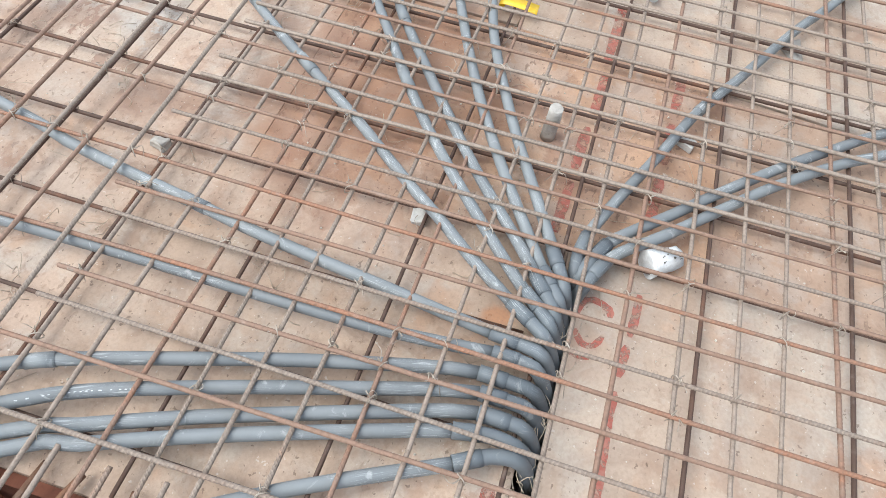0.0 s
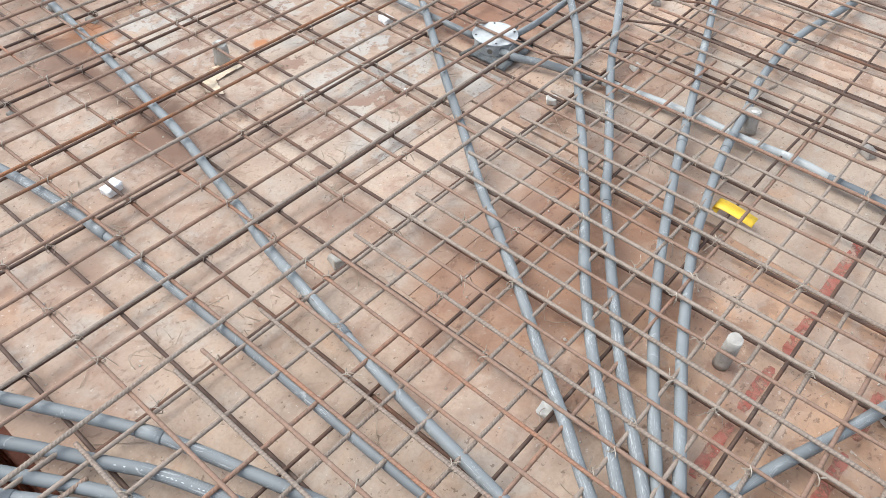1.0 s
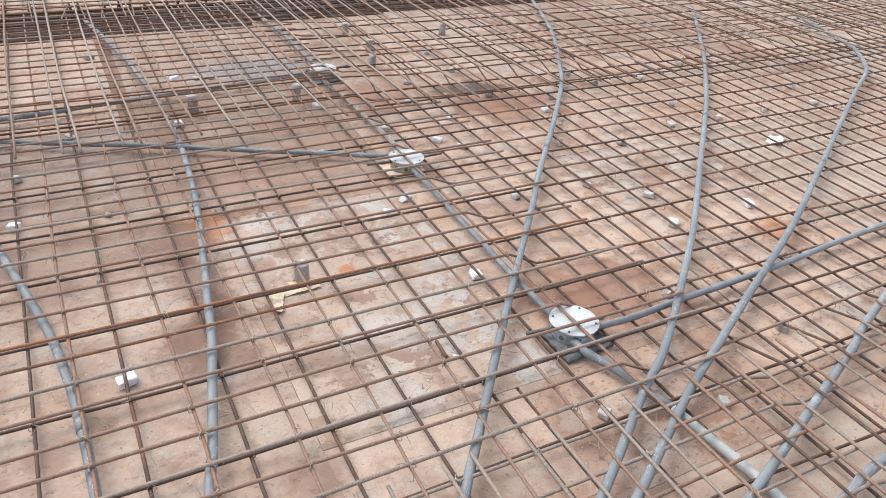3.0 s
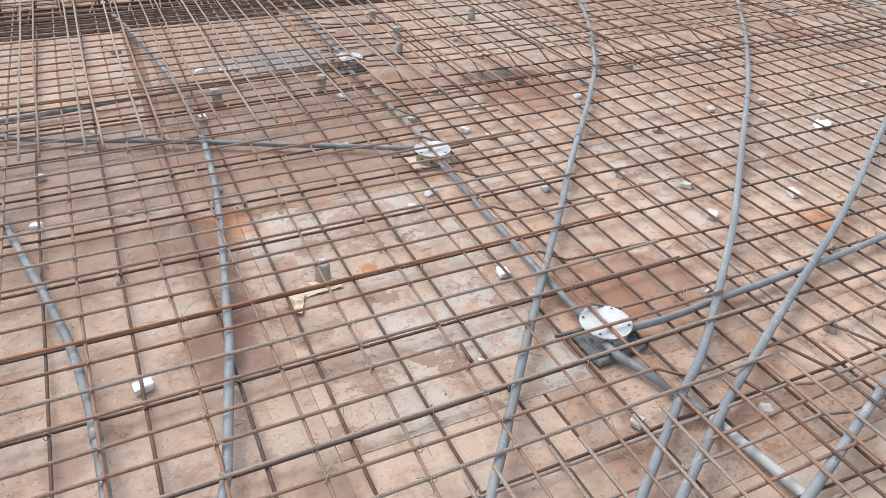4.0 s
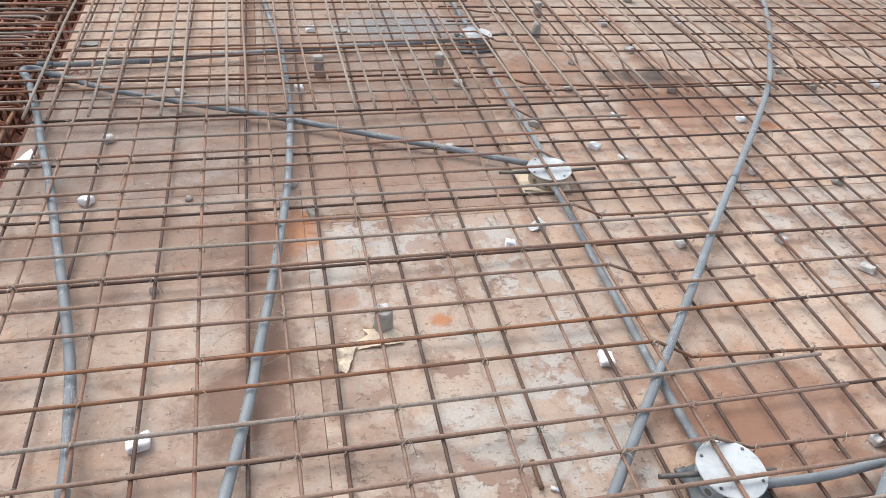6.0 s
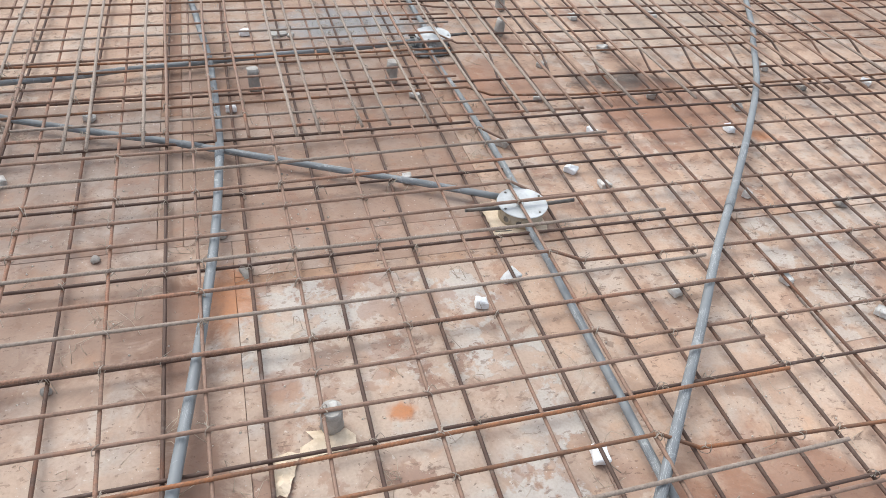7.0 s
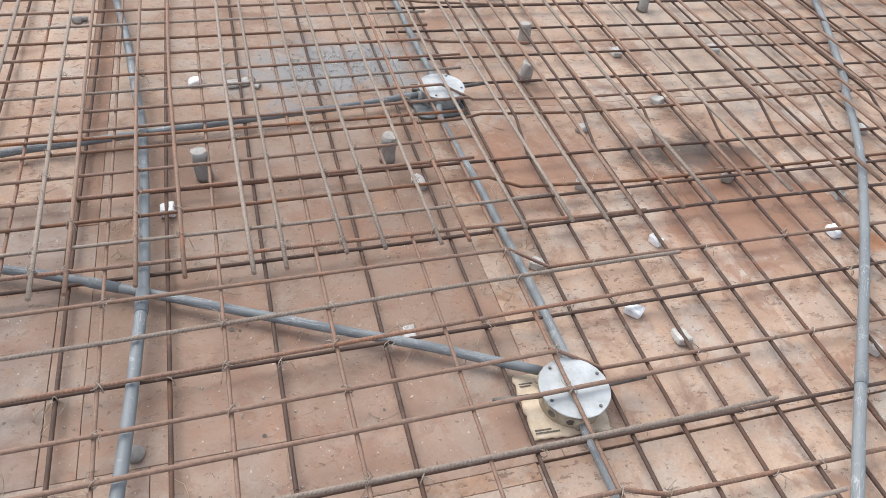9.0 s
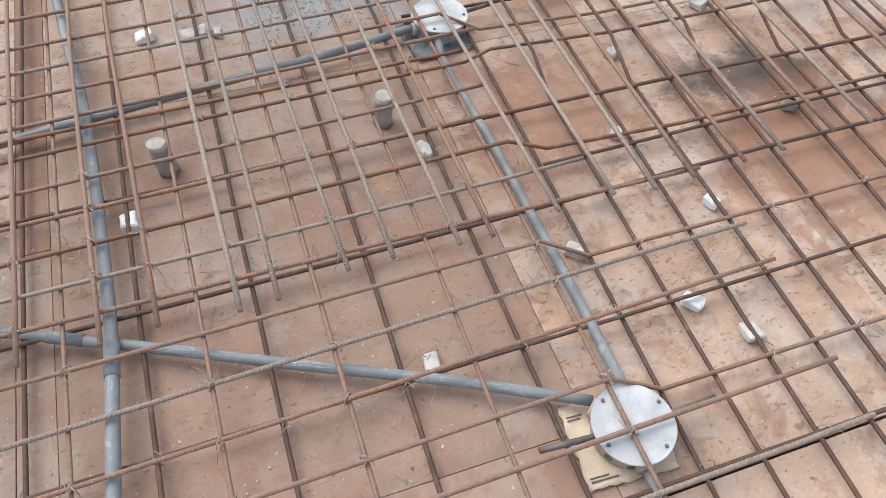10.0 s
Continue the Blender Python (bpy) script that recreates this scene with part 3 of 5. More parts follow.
for k, (crank, down, one, end_one, two, end_two, low) in enumerate(ROWS):
    slope = (down[1] - down[0]) / 0.81
    bar([(X_WEST, run_y(crank, X_WEST), Z_TX), (-1.2, crank[0], Z_TX), (-0.008, crank[1], Z_TX), (0.088, down[0], Z_BX), (0.9, down[1], Z_BX), (X_EAST, down[1] + slope * 5.3, Z_BX)], RUST if k == 4 else STEEL_TOP, L_CRANK, "mat bars", 0.0046)
    tops = [crank]
    for j, (pair, end) in enumerate(((one, end_one), (two, end_two))):
        if pair:
            bar([(X_WEST, run_y(pair, X_WEST), Z_TX), (end, run_y(pair, end), Z_TX)], RUST if (j, k) == (1, 3) else (STEEL_GREY, STEEL_TOP)[(j + k) % 2], L_EXTRA, "mat bars", 0.0046, ribs=(j + k) % 2 == 0)
            tops.append(pair)
    if low:
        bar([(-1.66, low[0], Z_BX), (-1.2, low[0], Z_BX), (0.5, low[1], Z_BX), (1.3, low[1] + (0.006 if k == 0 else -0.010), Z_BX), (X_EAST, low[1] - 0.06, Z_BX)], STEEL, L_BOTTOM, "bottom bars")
    for q in TY:
        for pair in tops:
            y = run_y(pair, ty_at(q, pair[0]))
            if rng.random() < 0.62:
                ties.append((ty_at(q, y), y, Z_TY, Z_TX))
    for q in BY:
        if low and rng.random() < 0.7:
            ties.append((by_at(q, low[0]), low[0] + (low[1] - low[0]) * (by_at(q, low[0]) + 1.2) / 1.7, Z_BY, Z_BX))
    for x, w in EAST[:26]:
        for y in (down[0] + slope * (x - 0.09),) + ((low[1] - 0.018 * (x - 0.5),) if low else ()):
            if rng.random() < 0.45:
                ties.append((x, y, Z_BY, Z_BX))
for a, b, c in ((-1.49, -1.50, -1.518), (-1.765, -1.775, -1.808), (-2.045, -2.06, -2.083), (-2.325, -2.352, -2.37), (-2.608, -2.625, -2.64), (-2.887, -2.92, -2.93)):
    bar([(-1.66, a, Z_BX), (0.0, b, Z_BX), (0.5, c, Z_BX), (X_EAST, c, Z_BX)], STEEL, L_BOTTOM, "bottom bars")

# steel beyond the second mat edge, up to the far trench: where each bar lies at x = -0.95 and 0, and where it ends
FAR = [(0.475, 0.465, 0.395), (0.544, 0.556, 0.18), (0.625, 0.650, 9), (0.711, 0.736, 0.03), (0.797, 0.830, 0.05), (0.889, 0.918, 9), (0.950, 0.958, 0.07), (0.982, 1.022, 0.10), (1.069, 1.108, 9), (1.158, 1.192, 0.1), (1.250, 1.275, 0.12), (1.360, 1.385, 9)]
FAR += [(1.36 + 0.098 * i, 1.385 + 0.098 * i, 9 if i % 3 == 0 else 0.1) for i in range(1, 21)]
for i, (a, b, end) in enumerate(FAR):
    rusty = i in (2, 5, 6) or (i > 11 and i % 7 == 5)
    slope = (b - a) / 0.95
    mat = RUST if rusty else (STEEL_TOP, STEEL_GREY)[i % 4 == 1]
    if end == 9:
        drop = {2: -0.024, 5: 0.052, 8: -0.058}.get(i, 0.02)
        bar([(X_WEST, a - slope * 1.4, Z_TX), (-0.95, a, Z_TX), (0.03, b, Z_TX), (0.115, b + drop, Z_TX - 0.022), (0.45, b + drop, Z_BX), (X_EAST, b + drop - (0.05 if i > 8 else -0.03), Z_BX)], mat, L_CRANK, "far mat bars")
    else:
        end += jit(0.02)
        bar([(X_WEST, a - slope * 1.4, Z_TX), (-0.95, a, Z_TX), (end, b + slope * end, Z_TX)], mat, L_EXTRA, "far mat bars")
for a, b, w in ((0.466, 0.500, -1.66), (0.600, 0.604, 0.10), (0.764, 0.767, -1.66), (1.17, 1.16, -0.05), (1.33, 1.32, -0.05), (1.52, 1.51, -0.05), (1.70, 1.69, -0.05), (1.90, 1.89, -0.05), (2.2, 2.19, -0.05), (2.6, 2.59, -0.05), (3.0, 2.99, -0.05)):
    bar([(w, a, Z_BX), (0.6, b, Z_BX), (X_EAST, b - 0.06, Z_BX)], STEEL, L_BOTTOM, "bottom bars")
EXTRA_N = [-1.642, -1.572, -1.450, -1.389, -1.228, -1.170, -1.020, -0.955, -0.818, -0.727, -0.583, -0.514, -0.383, -0.294, -0.164, -0.097, 0.052, 0.178, 0.266, 0.362, 0.487, 0.586, 0.734, 0.830, 1.048, 1.136, 1.342, 1.415]
EXTRA_N += [1.489 + 0.29 * i + d for i in range(16) for d in (0.0, 0.095)]
for x in EXTRA_N:
    tip = 0.402 if x < -0.4 else 0.418 if x < 0 else 0.438 if x < 0.6 else 0.458
    bar([(x + 0.003, tip + jit(0.008), Z_FY), (x - 0.014 + jit(0.005), 1.2, Z_FY), (x - 0.030 + jit(0.008), Y_NORTH, Z_FY)], STEEL_GREY if rng.random() < 0.5 else STEEL_TOP, L_EXTRA, "far top bars", 0.0052)
    for a, b, end in FAR[:12]:
        if x < 0.05 and rng.random() < 0.4:
            ties.append((x - 0.008 * (b - 0.4), b + (b - a) / 0.95 * x, Z_TX, Z_FY))

# top steel over the near wall line: where each bar lies at y = -1.47 and -3.0
NEAR = [(-1.597, -1.59), (-1.400, -1.408), (-1.334, -1.331), (-1.198, -1.200), (-1.132, -1.120), (-0.990, -0.979), (-0.923, -0.915), (-0.799, -0.775), (-0.730, -0.728), (-0.594, -0.580), (-0.524, -0.515), (-0.386, -0.380), (-0.312, -0.302), (-0.157, -0.162), (-0.078, -0.085)]
NEAR += [(x, x + 0.004) for x in (0.128, 0.270, 0.334, 0.478, 0.569, 0.733, 0.80, 0.94, 1.0, 1.14, 1.21, 1.35, 1.42)]
for a, c in NEAR:
    bar([(a, (-1.472 if a < 0 else -1.457) + jit(0.008), Z_SY), (c, -3.0, Z_SY), (c, Y_SOUTH, Z_SY)], STEEL_GREY if rng.random() < 0.7 else STEEL_TOP, L_EXTRA, "near top bars", 0.0045, ribs=a < 0.2)
# bars under them: where each lies at x = -1.5 and 0, and where it ends
SX = [(-1.516, -1.532, 1.5), (-1.616, -1.640, 1.9), (-1.719, -1.735, 0.33), (-1.806, -1.824, 0.34), (-1.887, -1.912, 1.9), (-1.986, -2.004, 0.33), (-2.083, -2.095, 0.35), (-2.169, -2.212, 1.9), (-2.263, -2.296, 0.34), (-2.380, -2.388, 0.33), (-2.463, -2.484, 1.9), (-2.574, -2.581, 1.9), (-2.680, -2.680, 1.9), (-2.755, -2.770, 1.9), (-2.863, -2.853, 1.9), (-2.957, -2.955, 1.9), (-3.055, -3.055, 1.9)]
for k, (a, b, end) in enumerate(SX):
    tail = [(end, b + (b - a) * end / 1.5, Z_SX)] if end < 1 else [(0.27, b, Z_SX), (0.37, b - 0.006, Z_BX), (X_EAST, b - 0.006, Z_BX)]
    bar([(X_WEST, a - (b - a) * 0.55, Z_SX), (-1.5, a, Z_SX), (0.0, b, Z_SX), *tail], STEEL_TOP if k % 4 == 2 else STEEL_GREY, L_TOP, "near mat bars", 0.0045, ribs=True)
    for q in [n2[0] for n2 in NEAR[:15]] + [t5[1] for t5 in TY]:
        if rng.random() < 0.24:
            ties.append((q + 0.004, a + (b - a) * (q + 1.5) / 1.5, Z_SX, Z_SY))
bar([(-0.055, -1.593, Z_SX), (2.2, -1.60, Z_SX)], STEEL_TOP, L_EXTRA, "near mat bars", 0.005)
for y in (-1.455, -1.539, -1.657, -1.744, -1.84, -1.94):
    bar([(-1.620 + jit(0.004), y, 0.050), (-2.36, y + 0.01 + jit(0.02), 0.046)], STEEL_GREY, "short grey ribbed bar end over the trench", "bar ends", 0.0048, ribs=True)


# ---- cages in the trenches ----
def stirrup_mesh(w, h, r):
    """A closed link with rounded corners and two hooked ends."""
    c = 0.018
    ring = [(-w + 0.012, 0.010, -0.075), (-w + 0.004, 0.006, -0.03), (-w + c, 0.004, 0), (w - c, 0, 0), (w - c * 0.3, 0, -c * 0.3), (w, 0, -c), (w, 0, -h + c), (w - c, 0, -h), (-w + c, 0, -h), (-w, 0, -h + c), (-w, 0, -c), (-w + c * 0.4, 0, -c * 0.25), (-w + c, -0.002, 0.003), (-w + 0.05, -0.010, -0.04)]
    return tube([Vector(q) for q in ring], r, 6)


def cage(at, along, length, half, deep, step, label, mat, top):
    """Beam cage with its first end at the given place; half: half its width, deep: its height, top: steel of the upper bars."""
    root = tagged(new("beam_cage"), label, "rebar cage", "beam cages")
    root.matrix_world = Matrix.Translation(at) @ Matrix.Rotation(0 if along == "y" else radians(-90), 4, "Z")
    spots = [(k * half, -0.016, top) for k in (-0.9, -0.32, 0.33, 0.88)] + [(k * half, 0.035 - deep, mat) for k in (-0.85, -0.3, 0.3, 0.85)] + [(k * half * 0.93, -deep * q, mat) for k in (-1, 1) for q in (0.3, 0.62)]
    for x, z, m in spots:
        x += jit(0.012)
        v, f, uv = tube([Vector((x, 0, z)), Vector((x + jit(0.012), length * 0.35, z + jit(0.004))), Vector((x + jit(0.012), length * 0.7, z)), Vector((x, length, z))], 0.0072, 8)
        mesh_object("long_bar", v, f, m, root, uv)
    v, f, uv = stirrup_mesh(half, deep, 0.0048)
    me = mesh_object("stirrup", v, f, mat, root, uv).data
    for i in range(1, int(length / step)):
        ob = bpy.data.objects.new("stirrup", me)
        scene.collection.objects.link(ob)
        ob.parent = root
        ob.matrix_basis = pose(jit(0.010), step * i + jit(step * 0.3), jit(0.012), jit(8), jit(3), jit(9))
    return root


cage((-1.835, -4.15, 0.040), "y", 6.4, 0.125, 0.42, 0.060, "orange-red rusted beam cage with stirrups in the trench", RUST_RED, RUST)
cage((-2.17, -4.15, 0.030), "y", 6.4, 0.135, 0.42, 0.075, "orange-red rusted beam cage with stirrups in the trench", RUST_RED, RUST)
cage((-1.6, 2.46, 0.060), "x", 8.0, 0.20, 0.235, 0.10, "dull brown beam cage with stirrups in the trench", STEEL_DULL, STEEL)
# grey link tops standing over the rusted cage beside the deck
for i in range(9):
    y = 1.02 + 0.075 * i + jit(0.015)
    line = glide([(-2.15, y + 0.012, 0.028), (-1.86, y, 0.036), (-1.80, y - 0.008, 0.034), (-1.782, y - 0.028, 0.030), (-1.80, y - 0.044, 0.026), (-2.10, y - 0.05, 0.020)], 0.02)
    v, f, uv = tube(line, 0.0055, 8)
    tagged(mesh_object("link_top", v, f, STEEL_GREY, None, uv), "grey looped end of a steel link over the trench", "rebar link", "link ends")
v, f, uv = tube(glide([(-1.95, 0.84, 0.050), (-1.80, 0.86, 0.056), (-1.765, 0.868, 0.056), (-1.752, 0.885, 0.052), (-1.775, 0.90, 0.048), (-1.95, 0.89, 0.046)], 0.012), 0.0075, 8)
tagged(mesh_object("rusty_hook", v, f, RUST, None, uv), "bright orange rusted hooked bar end over the trench", "rebar hook")
for y0, y1 in ((-1.637, -1.634), (-1.70, -1.69), (-1.79, -1.80)):
    v, f, uv = tube(glide([(-1.640, y0, 0.020), (-1.70, y1, 0.030), (-1.80, y1 + 0.01, 0.020), (-1.86, y1 + 0.01, -0.06)], 0.02), 0.0065, 8)
    tagged(mesh_object("rusty_hook", v, f, RUST, None, uv), "orange rusted bent bar end at the deck edge", "rebar hook")

# ---- conduits ----
PR = 0.0122


def sleeve(line, at, half, r, name, mat, parent):
    """A socket round a pipe, centred on the point number at of its line."""
    i0, i1 = max(0, at - half), min(len(line) - 1, at + half)
    run = line[i0:i1 + 1]
    if len(run) < 2:
        return None
    v, f, uv = tube(run, r, 14)
    return mesh_object(name, v, f, mat, parent, uv)


def conduit(points, label, z=0.047, mat=PVC, down=None, sockets=True, z_of=None, printed=0, rad=0):
    pts = [(x, y, z if z_of is None else z_of(x, y)) for x, y in points]
    line = glide(pts, 0.03)
    if down is not None:
        cut = next(i for i, q in enumerate(line) if (q - line[0]).length > 0.08)
        entry = line[0]
        run = glide([line[cut], line[max(1, cut // 2)] + Vector((0, 0, 0.003)), entry + Vector((0, 0, -0.004)), (entry.x, down, -0.05), (entry.x, down, -0.16)], 0.014)
        line = line[cut:]
    for i, q in enumerate(line):
        q.z += 0.0015 * math.sin(7 * q.x + 5 * q.y)
    rad = rad or (0.0104 if z < 0.036 else PR)
    v, f, uv = tube(line, rad, 14)
    o = Vector((line[0].x, line[0].y, 0))
    ob = mesh_object("conduit", [q - o for q in v], f, mat, None, uv)
    ob.location = o
    tagged(ob, label, "conduit", "conduits")
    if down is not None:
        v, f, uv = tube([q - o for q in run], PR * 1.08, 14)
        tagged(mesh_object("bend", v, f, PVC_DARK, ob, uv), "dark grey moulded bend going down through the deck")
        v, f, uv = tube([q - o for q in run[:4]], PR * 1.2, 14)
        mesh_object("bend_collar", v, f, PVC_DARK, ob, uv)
    if printed:
        for at in range(printed, printed + 6):
            d = (line[at + 1] - line[at]).normalized()
            for e in range(3):
                if rng.random() < 0.8:
                    q = line[at] + d * (0.0085 * e) - o
                    up = (Vector((-0.35, -0.35, 0.87)) - d * Vector((-0.35, -0.35, 0.87)).dot(d)).normalized()
                    sd = d.cross(up)
                    w, hh = rng.uniform(0.0014, 0.0026), 0.0011
                    base = q + up * (PR + 0.0002)
                    mesh_object("print_bar", [base + d * i * w + sd * j * hh - up * 0.0003 * abs(j) for i, j in ((-1, -1), (1, -1), (1, 1), (-1, 1))], [(0, 1, 2, 3)], PRINT, ob)
    if sockets:
        at = rng.randint(14, 45)
        while at < len(line) - 4:
            sleeve([q - o for q in line], at, 1, rad * 1.13, "coupler", mat, ob)
            at += rng.randint(60, 95)
    return ob


L_PIPE = "blue-grey plastic conduit laid between the steel layers"
L_SCUFF = "scuffed grey plastic conduit laid between the steel layers"
IN = -2.376
conduit([(-1.216, -2.344), (-1.203, -2.270), (-1.189, -2.150), (-1.173, -2.020), (-1.157, -1.880), (-1.138, -1.740), (-1.111, -1.590), (-1.093, -1.480), (-1.060, -1.305), (-1.040, -1.240), (-0.992, -1.018), (-0.952, -0.825), (-0.930, -0.675), (-0.888, -0.404), (-0.852, -0.131), (-0.833, 0.040), (-0.818, 0.250), (-0.808, 0.450), (-0.810, 0.650), (-0.815, 0.850), (-0.824, 1.040), (-0.850, 1.287), (-0.867, 1.449), (-0.91, 1.75), (-1.0, 2.3)], L_SCUFF, 0.049, down=IN)
conduit([(-1.250, -2.344), (-1.236, -2.285), (-1.246, -2.184), (-1.258, -2.050), (-1.264, -1.850), (-1.266, -1.600), (-1.271, -1.400), (-1.276, -1.200), (-1.285, -1.020), (-1.299, -0.870), (-1.325, -0.690), (-1.365, -0.510), (-1.427, -0.258), (-1.512, 0.080), (-1.545, 0.195), (-1.576, 0.300), (-1.611, 0.435), (-1.648, 0.565), (-1.702, 0.740)], L_PIPE, 0.047, down=IN)
corner = conduit([(-0.04, 0.066), (-0.167, 0.130), (-0.262, 0.178), (-0.470, 0.272), (-0.678, 0.368), (-0.830, 0.437), (-1.0, 0.512), (-1.11, 0.553), (-1.322, 0.645), (-1.434, 0.697), (-1.545, 0.768), (-1.655, 0.838)], L_PIPE, 0.030)
turn_back = [q - corner.location for q in glide([(-1.600, 0.805, 0.030), (-1.655, 0.838, 0.031), (-1.698, 0.862, 0.036), (-1.728, 0.862, 0.041), (-1.742, 0.838, 0.045), (-1.732, 0.805, 0.047), (-1.712, 0.765, 0.047), (-1.695, 0.712, 0.047)], 0.012)]
v, f, uv = tube(turn_back, PR * 1.12, 14)
tagged(mesh_object("bend", v, f, PVC_DARK, corner, uv), "dark grey moulded bend joining two pipes")
far_run = conduit([(-0.03, 1.126), (-0.224, 1.09), (-0.459, 1.060), (-0.675, 1.035), (-0.844, 1.016), (-1.0, 0.995), (-1.114, 0.980), (-1.260, 0.945), (-1.420, 0.930), (-1.555, 0.917), (-1.660, 0.920), (-1.705, 0.915)], L_PIPE, 0.030)
v, f, uv = tube([q - far_run.location for q in glide([(-1.66, 0.920, 0.030), (-1.705, 0.915, 0.030), (-1.728, 0.905, 0.020), (-1.742, 0.895, -0.02), (-1.745, 0.892, -0.12)], 0.012)], PR * 1.06, 14)
tagged(mesh_object("bend", v, f, PVC_DARK, far_run, uv), "dark grey moulded bend going down into the trench")
conduit([(0.018, 1.07), (-0.001, 0.992), (0.006, 0.820), (0.016, 0.650), (0.018, 0.490), (0.022, 0.387), (0.024, 0.246), (0.024, 0.06)], L_PIPE, 0.030, sockets=False)
conduit([(-0.006, -0.06), (-0.005, -0.232), (-0.011, -0.397), (-0.018, -0.650), (-0.024, -0.785), (-0.027, -0.920), (-0.026, -1.09)], L_PIPE, 0.030, sockets=False)
conduit([(0.035, 1.19), (0.03, 1.45), (0.03, 1.8), (0, 2.3)], L_PIPE, 0.034)
conduit([(0.052, -1.185), (0.198, -1.190), (0.401, -1.176), (0.663, -1.164), (0.942, -1.150), (1.4, -1.112), (2.5, -1.05)], L_PIPE, 0.034)
conduit([(-0.035, -1.205), (-0.034, -1.258), (0.002, -1.352), (0.022, -1.447), (0.044, -1.525)], L_PIPE, 0.030, sockets=False, rad=0.0125)
dusty = conduit([(0.044, -1.525), (0.054, -1.616), (0.065, -1.70), (0.072, -1.80), (0.070, -1.87), (0.066, -1.97), (0.072, -2.05), (0.075, -2.11), (0.062, -2.207)], "conduit coated with pale dried cement slurry", 0.030, PVC_DUSTY, sockets=False, rad=0.0125)
turn_down = [q - dusty.location for q in glide([(0.063, -2.19, 0.030), (0.061, -2.30, 0.031), (0.05, -2.353, 0.032), (0.015, -2.391, 0.031), (-0.03, -2.407, 0.024)], 0.015)]
v, f, uv = tube(turn_down, 0.0125, 14)
tagged(mesh_object("bend", v, f, PVC_DARK, dusty, uv), "dark moulded bend on the end of the pipe")
v, f, uv = tube([turn_down[-1], turn_down[-1] + (turn_down[-1] - turn_down[-2]).normalized() * 0.006], 0.0145, 14)
tagged(mesh_object("end_ring", v, f, PRINT, dusty, uv), "pale rim of the open pipe end")
sleeve(turn_down, 1, 1, 0.0138, "coupler", PVC_DARK, dusty)
conduit([(-1.186, -2.343), (-1.060, -2.168), (-0.996, -2.090), (-0.920, -1.990), (-0.800, -1.845), (-0.700, -1.712), (-0.590, -1.565), (-0.455, -1.400), (-0.245, -1.140), (0.065, -0.768), (0.255, -0.542), (0.450, -0.300), (0.710, 0.0), (0.966, 0.305), (1.205, 0.610), (1.400, 0.920), (1.50, 1.07), (1.75, 1.53), (2.05, 2.2)], L_PIPE, 0.052, down=IN)
conduit([(-1.158, -2.345), (-1.050, -2.236), (-0.887, -2.090), (-0.765, -1.990), (-0.625, -1.890), (-0.449, -1.775), (-0.246, -1.635), (0.003, -1.456), (0.140, -1.370), (0.380, -1.176), (0.655, -0.943), (0.800, -0.812), (1.182, -0.451), (1.650, -0.010), (1.855, 0.194), (2.30, 0.658), (2.73, 1.148), (3.2, 1.7)], L_PIPE, 0.052, down=IN)
conduit([(-1.133, -2.348), (-1.020, -2.266), (-0.860, -2.132), (-0.725, -2.031), (-0.575, -1.925), (-0.409, -1.810), (-0.300, -1.750), (-0.085, -1.622), (0.109, -1.508), (0.304, -1.408), (0.540, -1.285), (0.973, -1.068), (1.3, -0.89), (2.307, -0.31), (2.78, -0.04), (3.19, 0.19), (3.44, 0.42), (3.62, 0.66), (3.9, 1.3)], L_PIPE, 0.052, down=IN)
conduit([(-1.106, -2.352), (-1.003, -2.282), (-0.800, -2.160), (-0.622, -2.067), (-0.475, -2.0), (-0.294, -1.925), (-0.063, -1.838), (0.239, -1.729), (0.331, -1.694), (0.709, -1.555), (0.830, -1.502), (1.69, -1.197), (2.2, -1.0)], L_PIPE, 0.050, down=IN)
conduit([(-1.073, -2.355), (-0.980, -2.311), (-0.840, -2.240), (-0.677, -2.159), (-0.437, -2.057), (-0.270, -2.006), (-0.040, -1.948), (0.213, -1.905), (0.306, -1.882), (0.500, -1.864), (0.644, -1.862), (0.920, -1.90), (1.8, -2.04)], L_PIPE, 0.050, down=IN)
conduit([(-1.02, -2.366), (-0.944, -2.365), (-0.822, -2.409), (-0.641, -2.487), (-0.469, -2.558), (-0.301, -2.651), (-0.054, -2.782), (0.14, -2.90), (0.6, -3.15)], L_PIPE, 0.042, down=IN)
conduit([(-1.025, -2.375), (-0.953, -2.398), (-0.899, -2.437), (-0.815, -2.522), (-0.712, -2.621), (-0.576, -2.760), (-0.461, -2.891), (-0.374, -2.996), (-0.16, -3.30)], L_PIPE, 0.044, down=IN)
conduit([(-1.045, -2.386), (-0.99, -2.408), (-0.944, -2.438), (-0.861, -2.527), (-0.769, -2.617), (-0.642, -2.744), (-0.519, -2.889), (-0.449, -2.991), (-0.25, -3.26)], L_PIPE, 0.044, down=IN)
conduit([(-1.286, -2.345), (-1.282, -2.270), (-1.288, -2.196), (-1.354, -1.961), (-1.415, -1.775), (-1.478, -1.594), (-1.527, -1.484), (-1.654, -1.247), (-1.9, -0.8)], L_SCUFF, 0.043, down=IN)
conduit([(-1.322, -2.345), (-1.317, -2.280), (-1.327, -2.208), (-1.400, -1.980), (-1.462, -1.800), (-1.529, -1.627), (-1.585, -1.526), (-1.70, -1.33), (-1.95, -0.95)], L_SCUFF, 0.043, down=IN, printed=17)
conduit([(-1.358, -2.346), (-1.353, -2.285), (-1.363, -2.218), (-1.442, -1.998), (-1.508, -1.824), (-1.578, -1.659), (-1.625, -1.555), (-1.9, -1.1)], L_SCUFF, 0.043, down=IN)
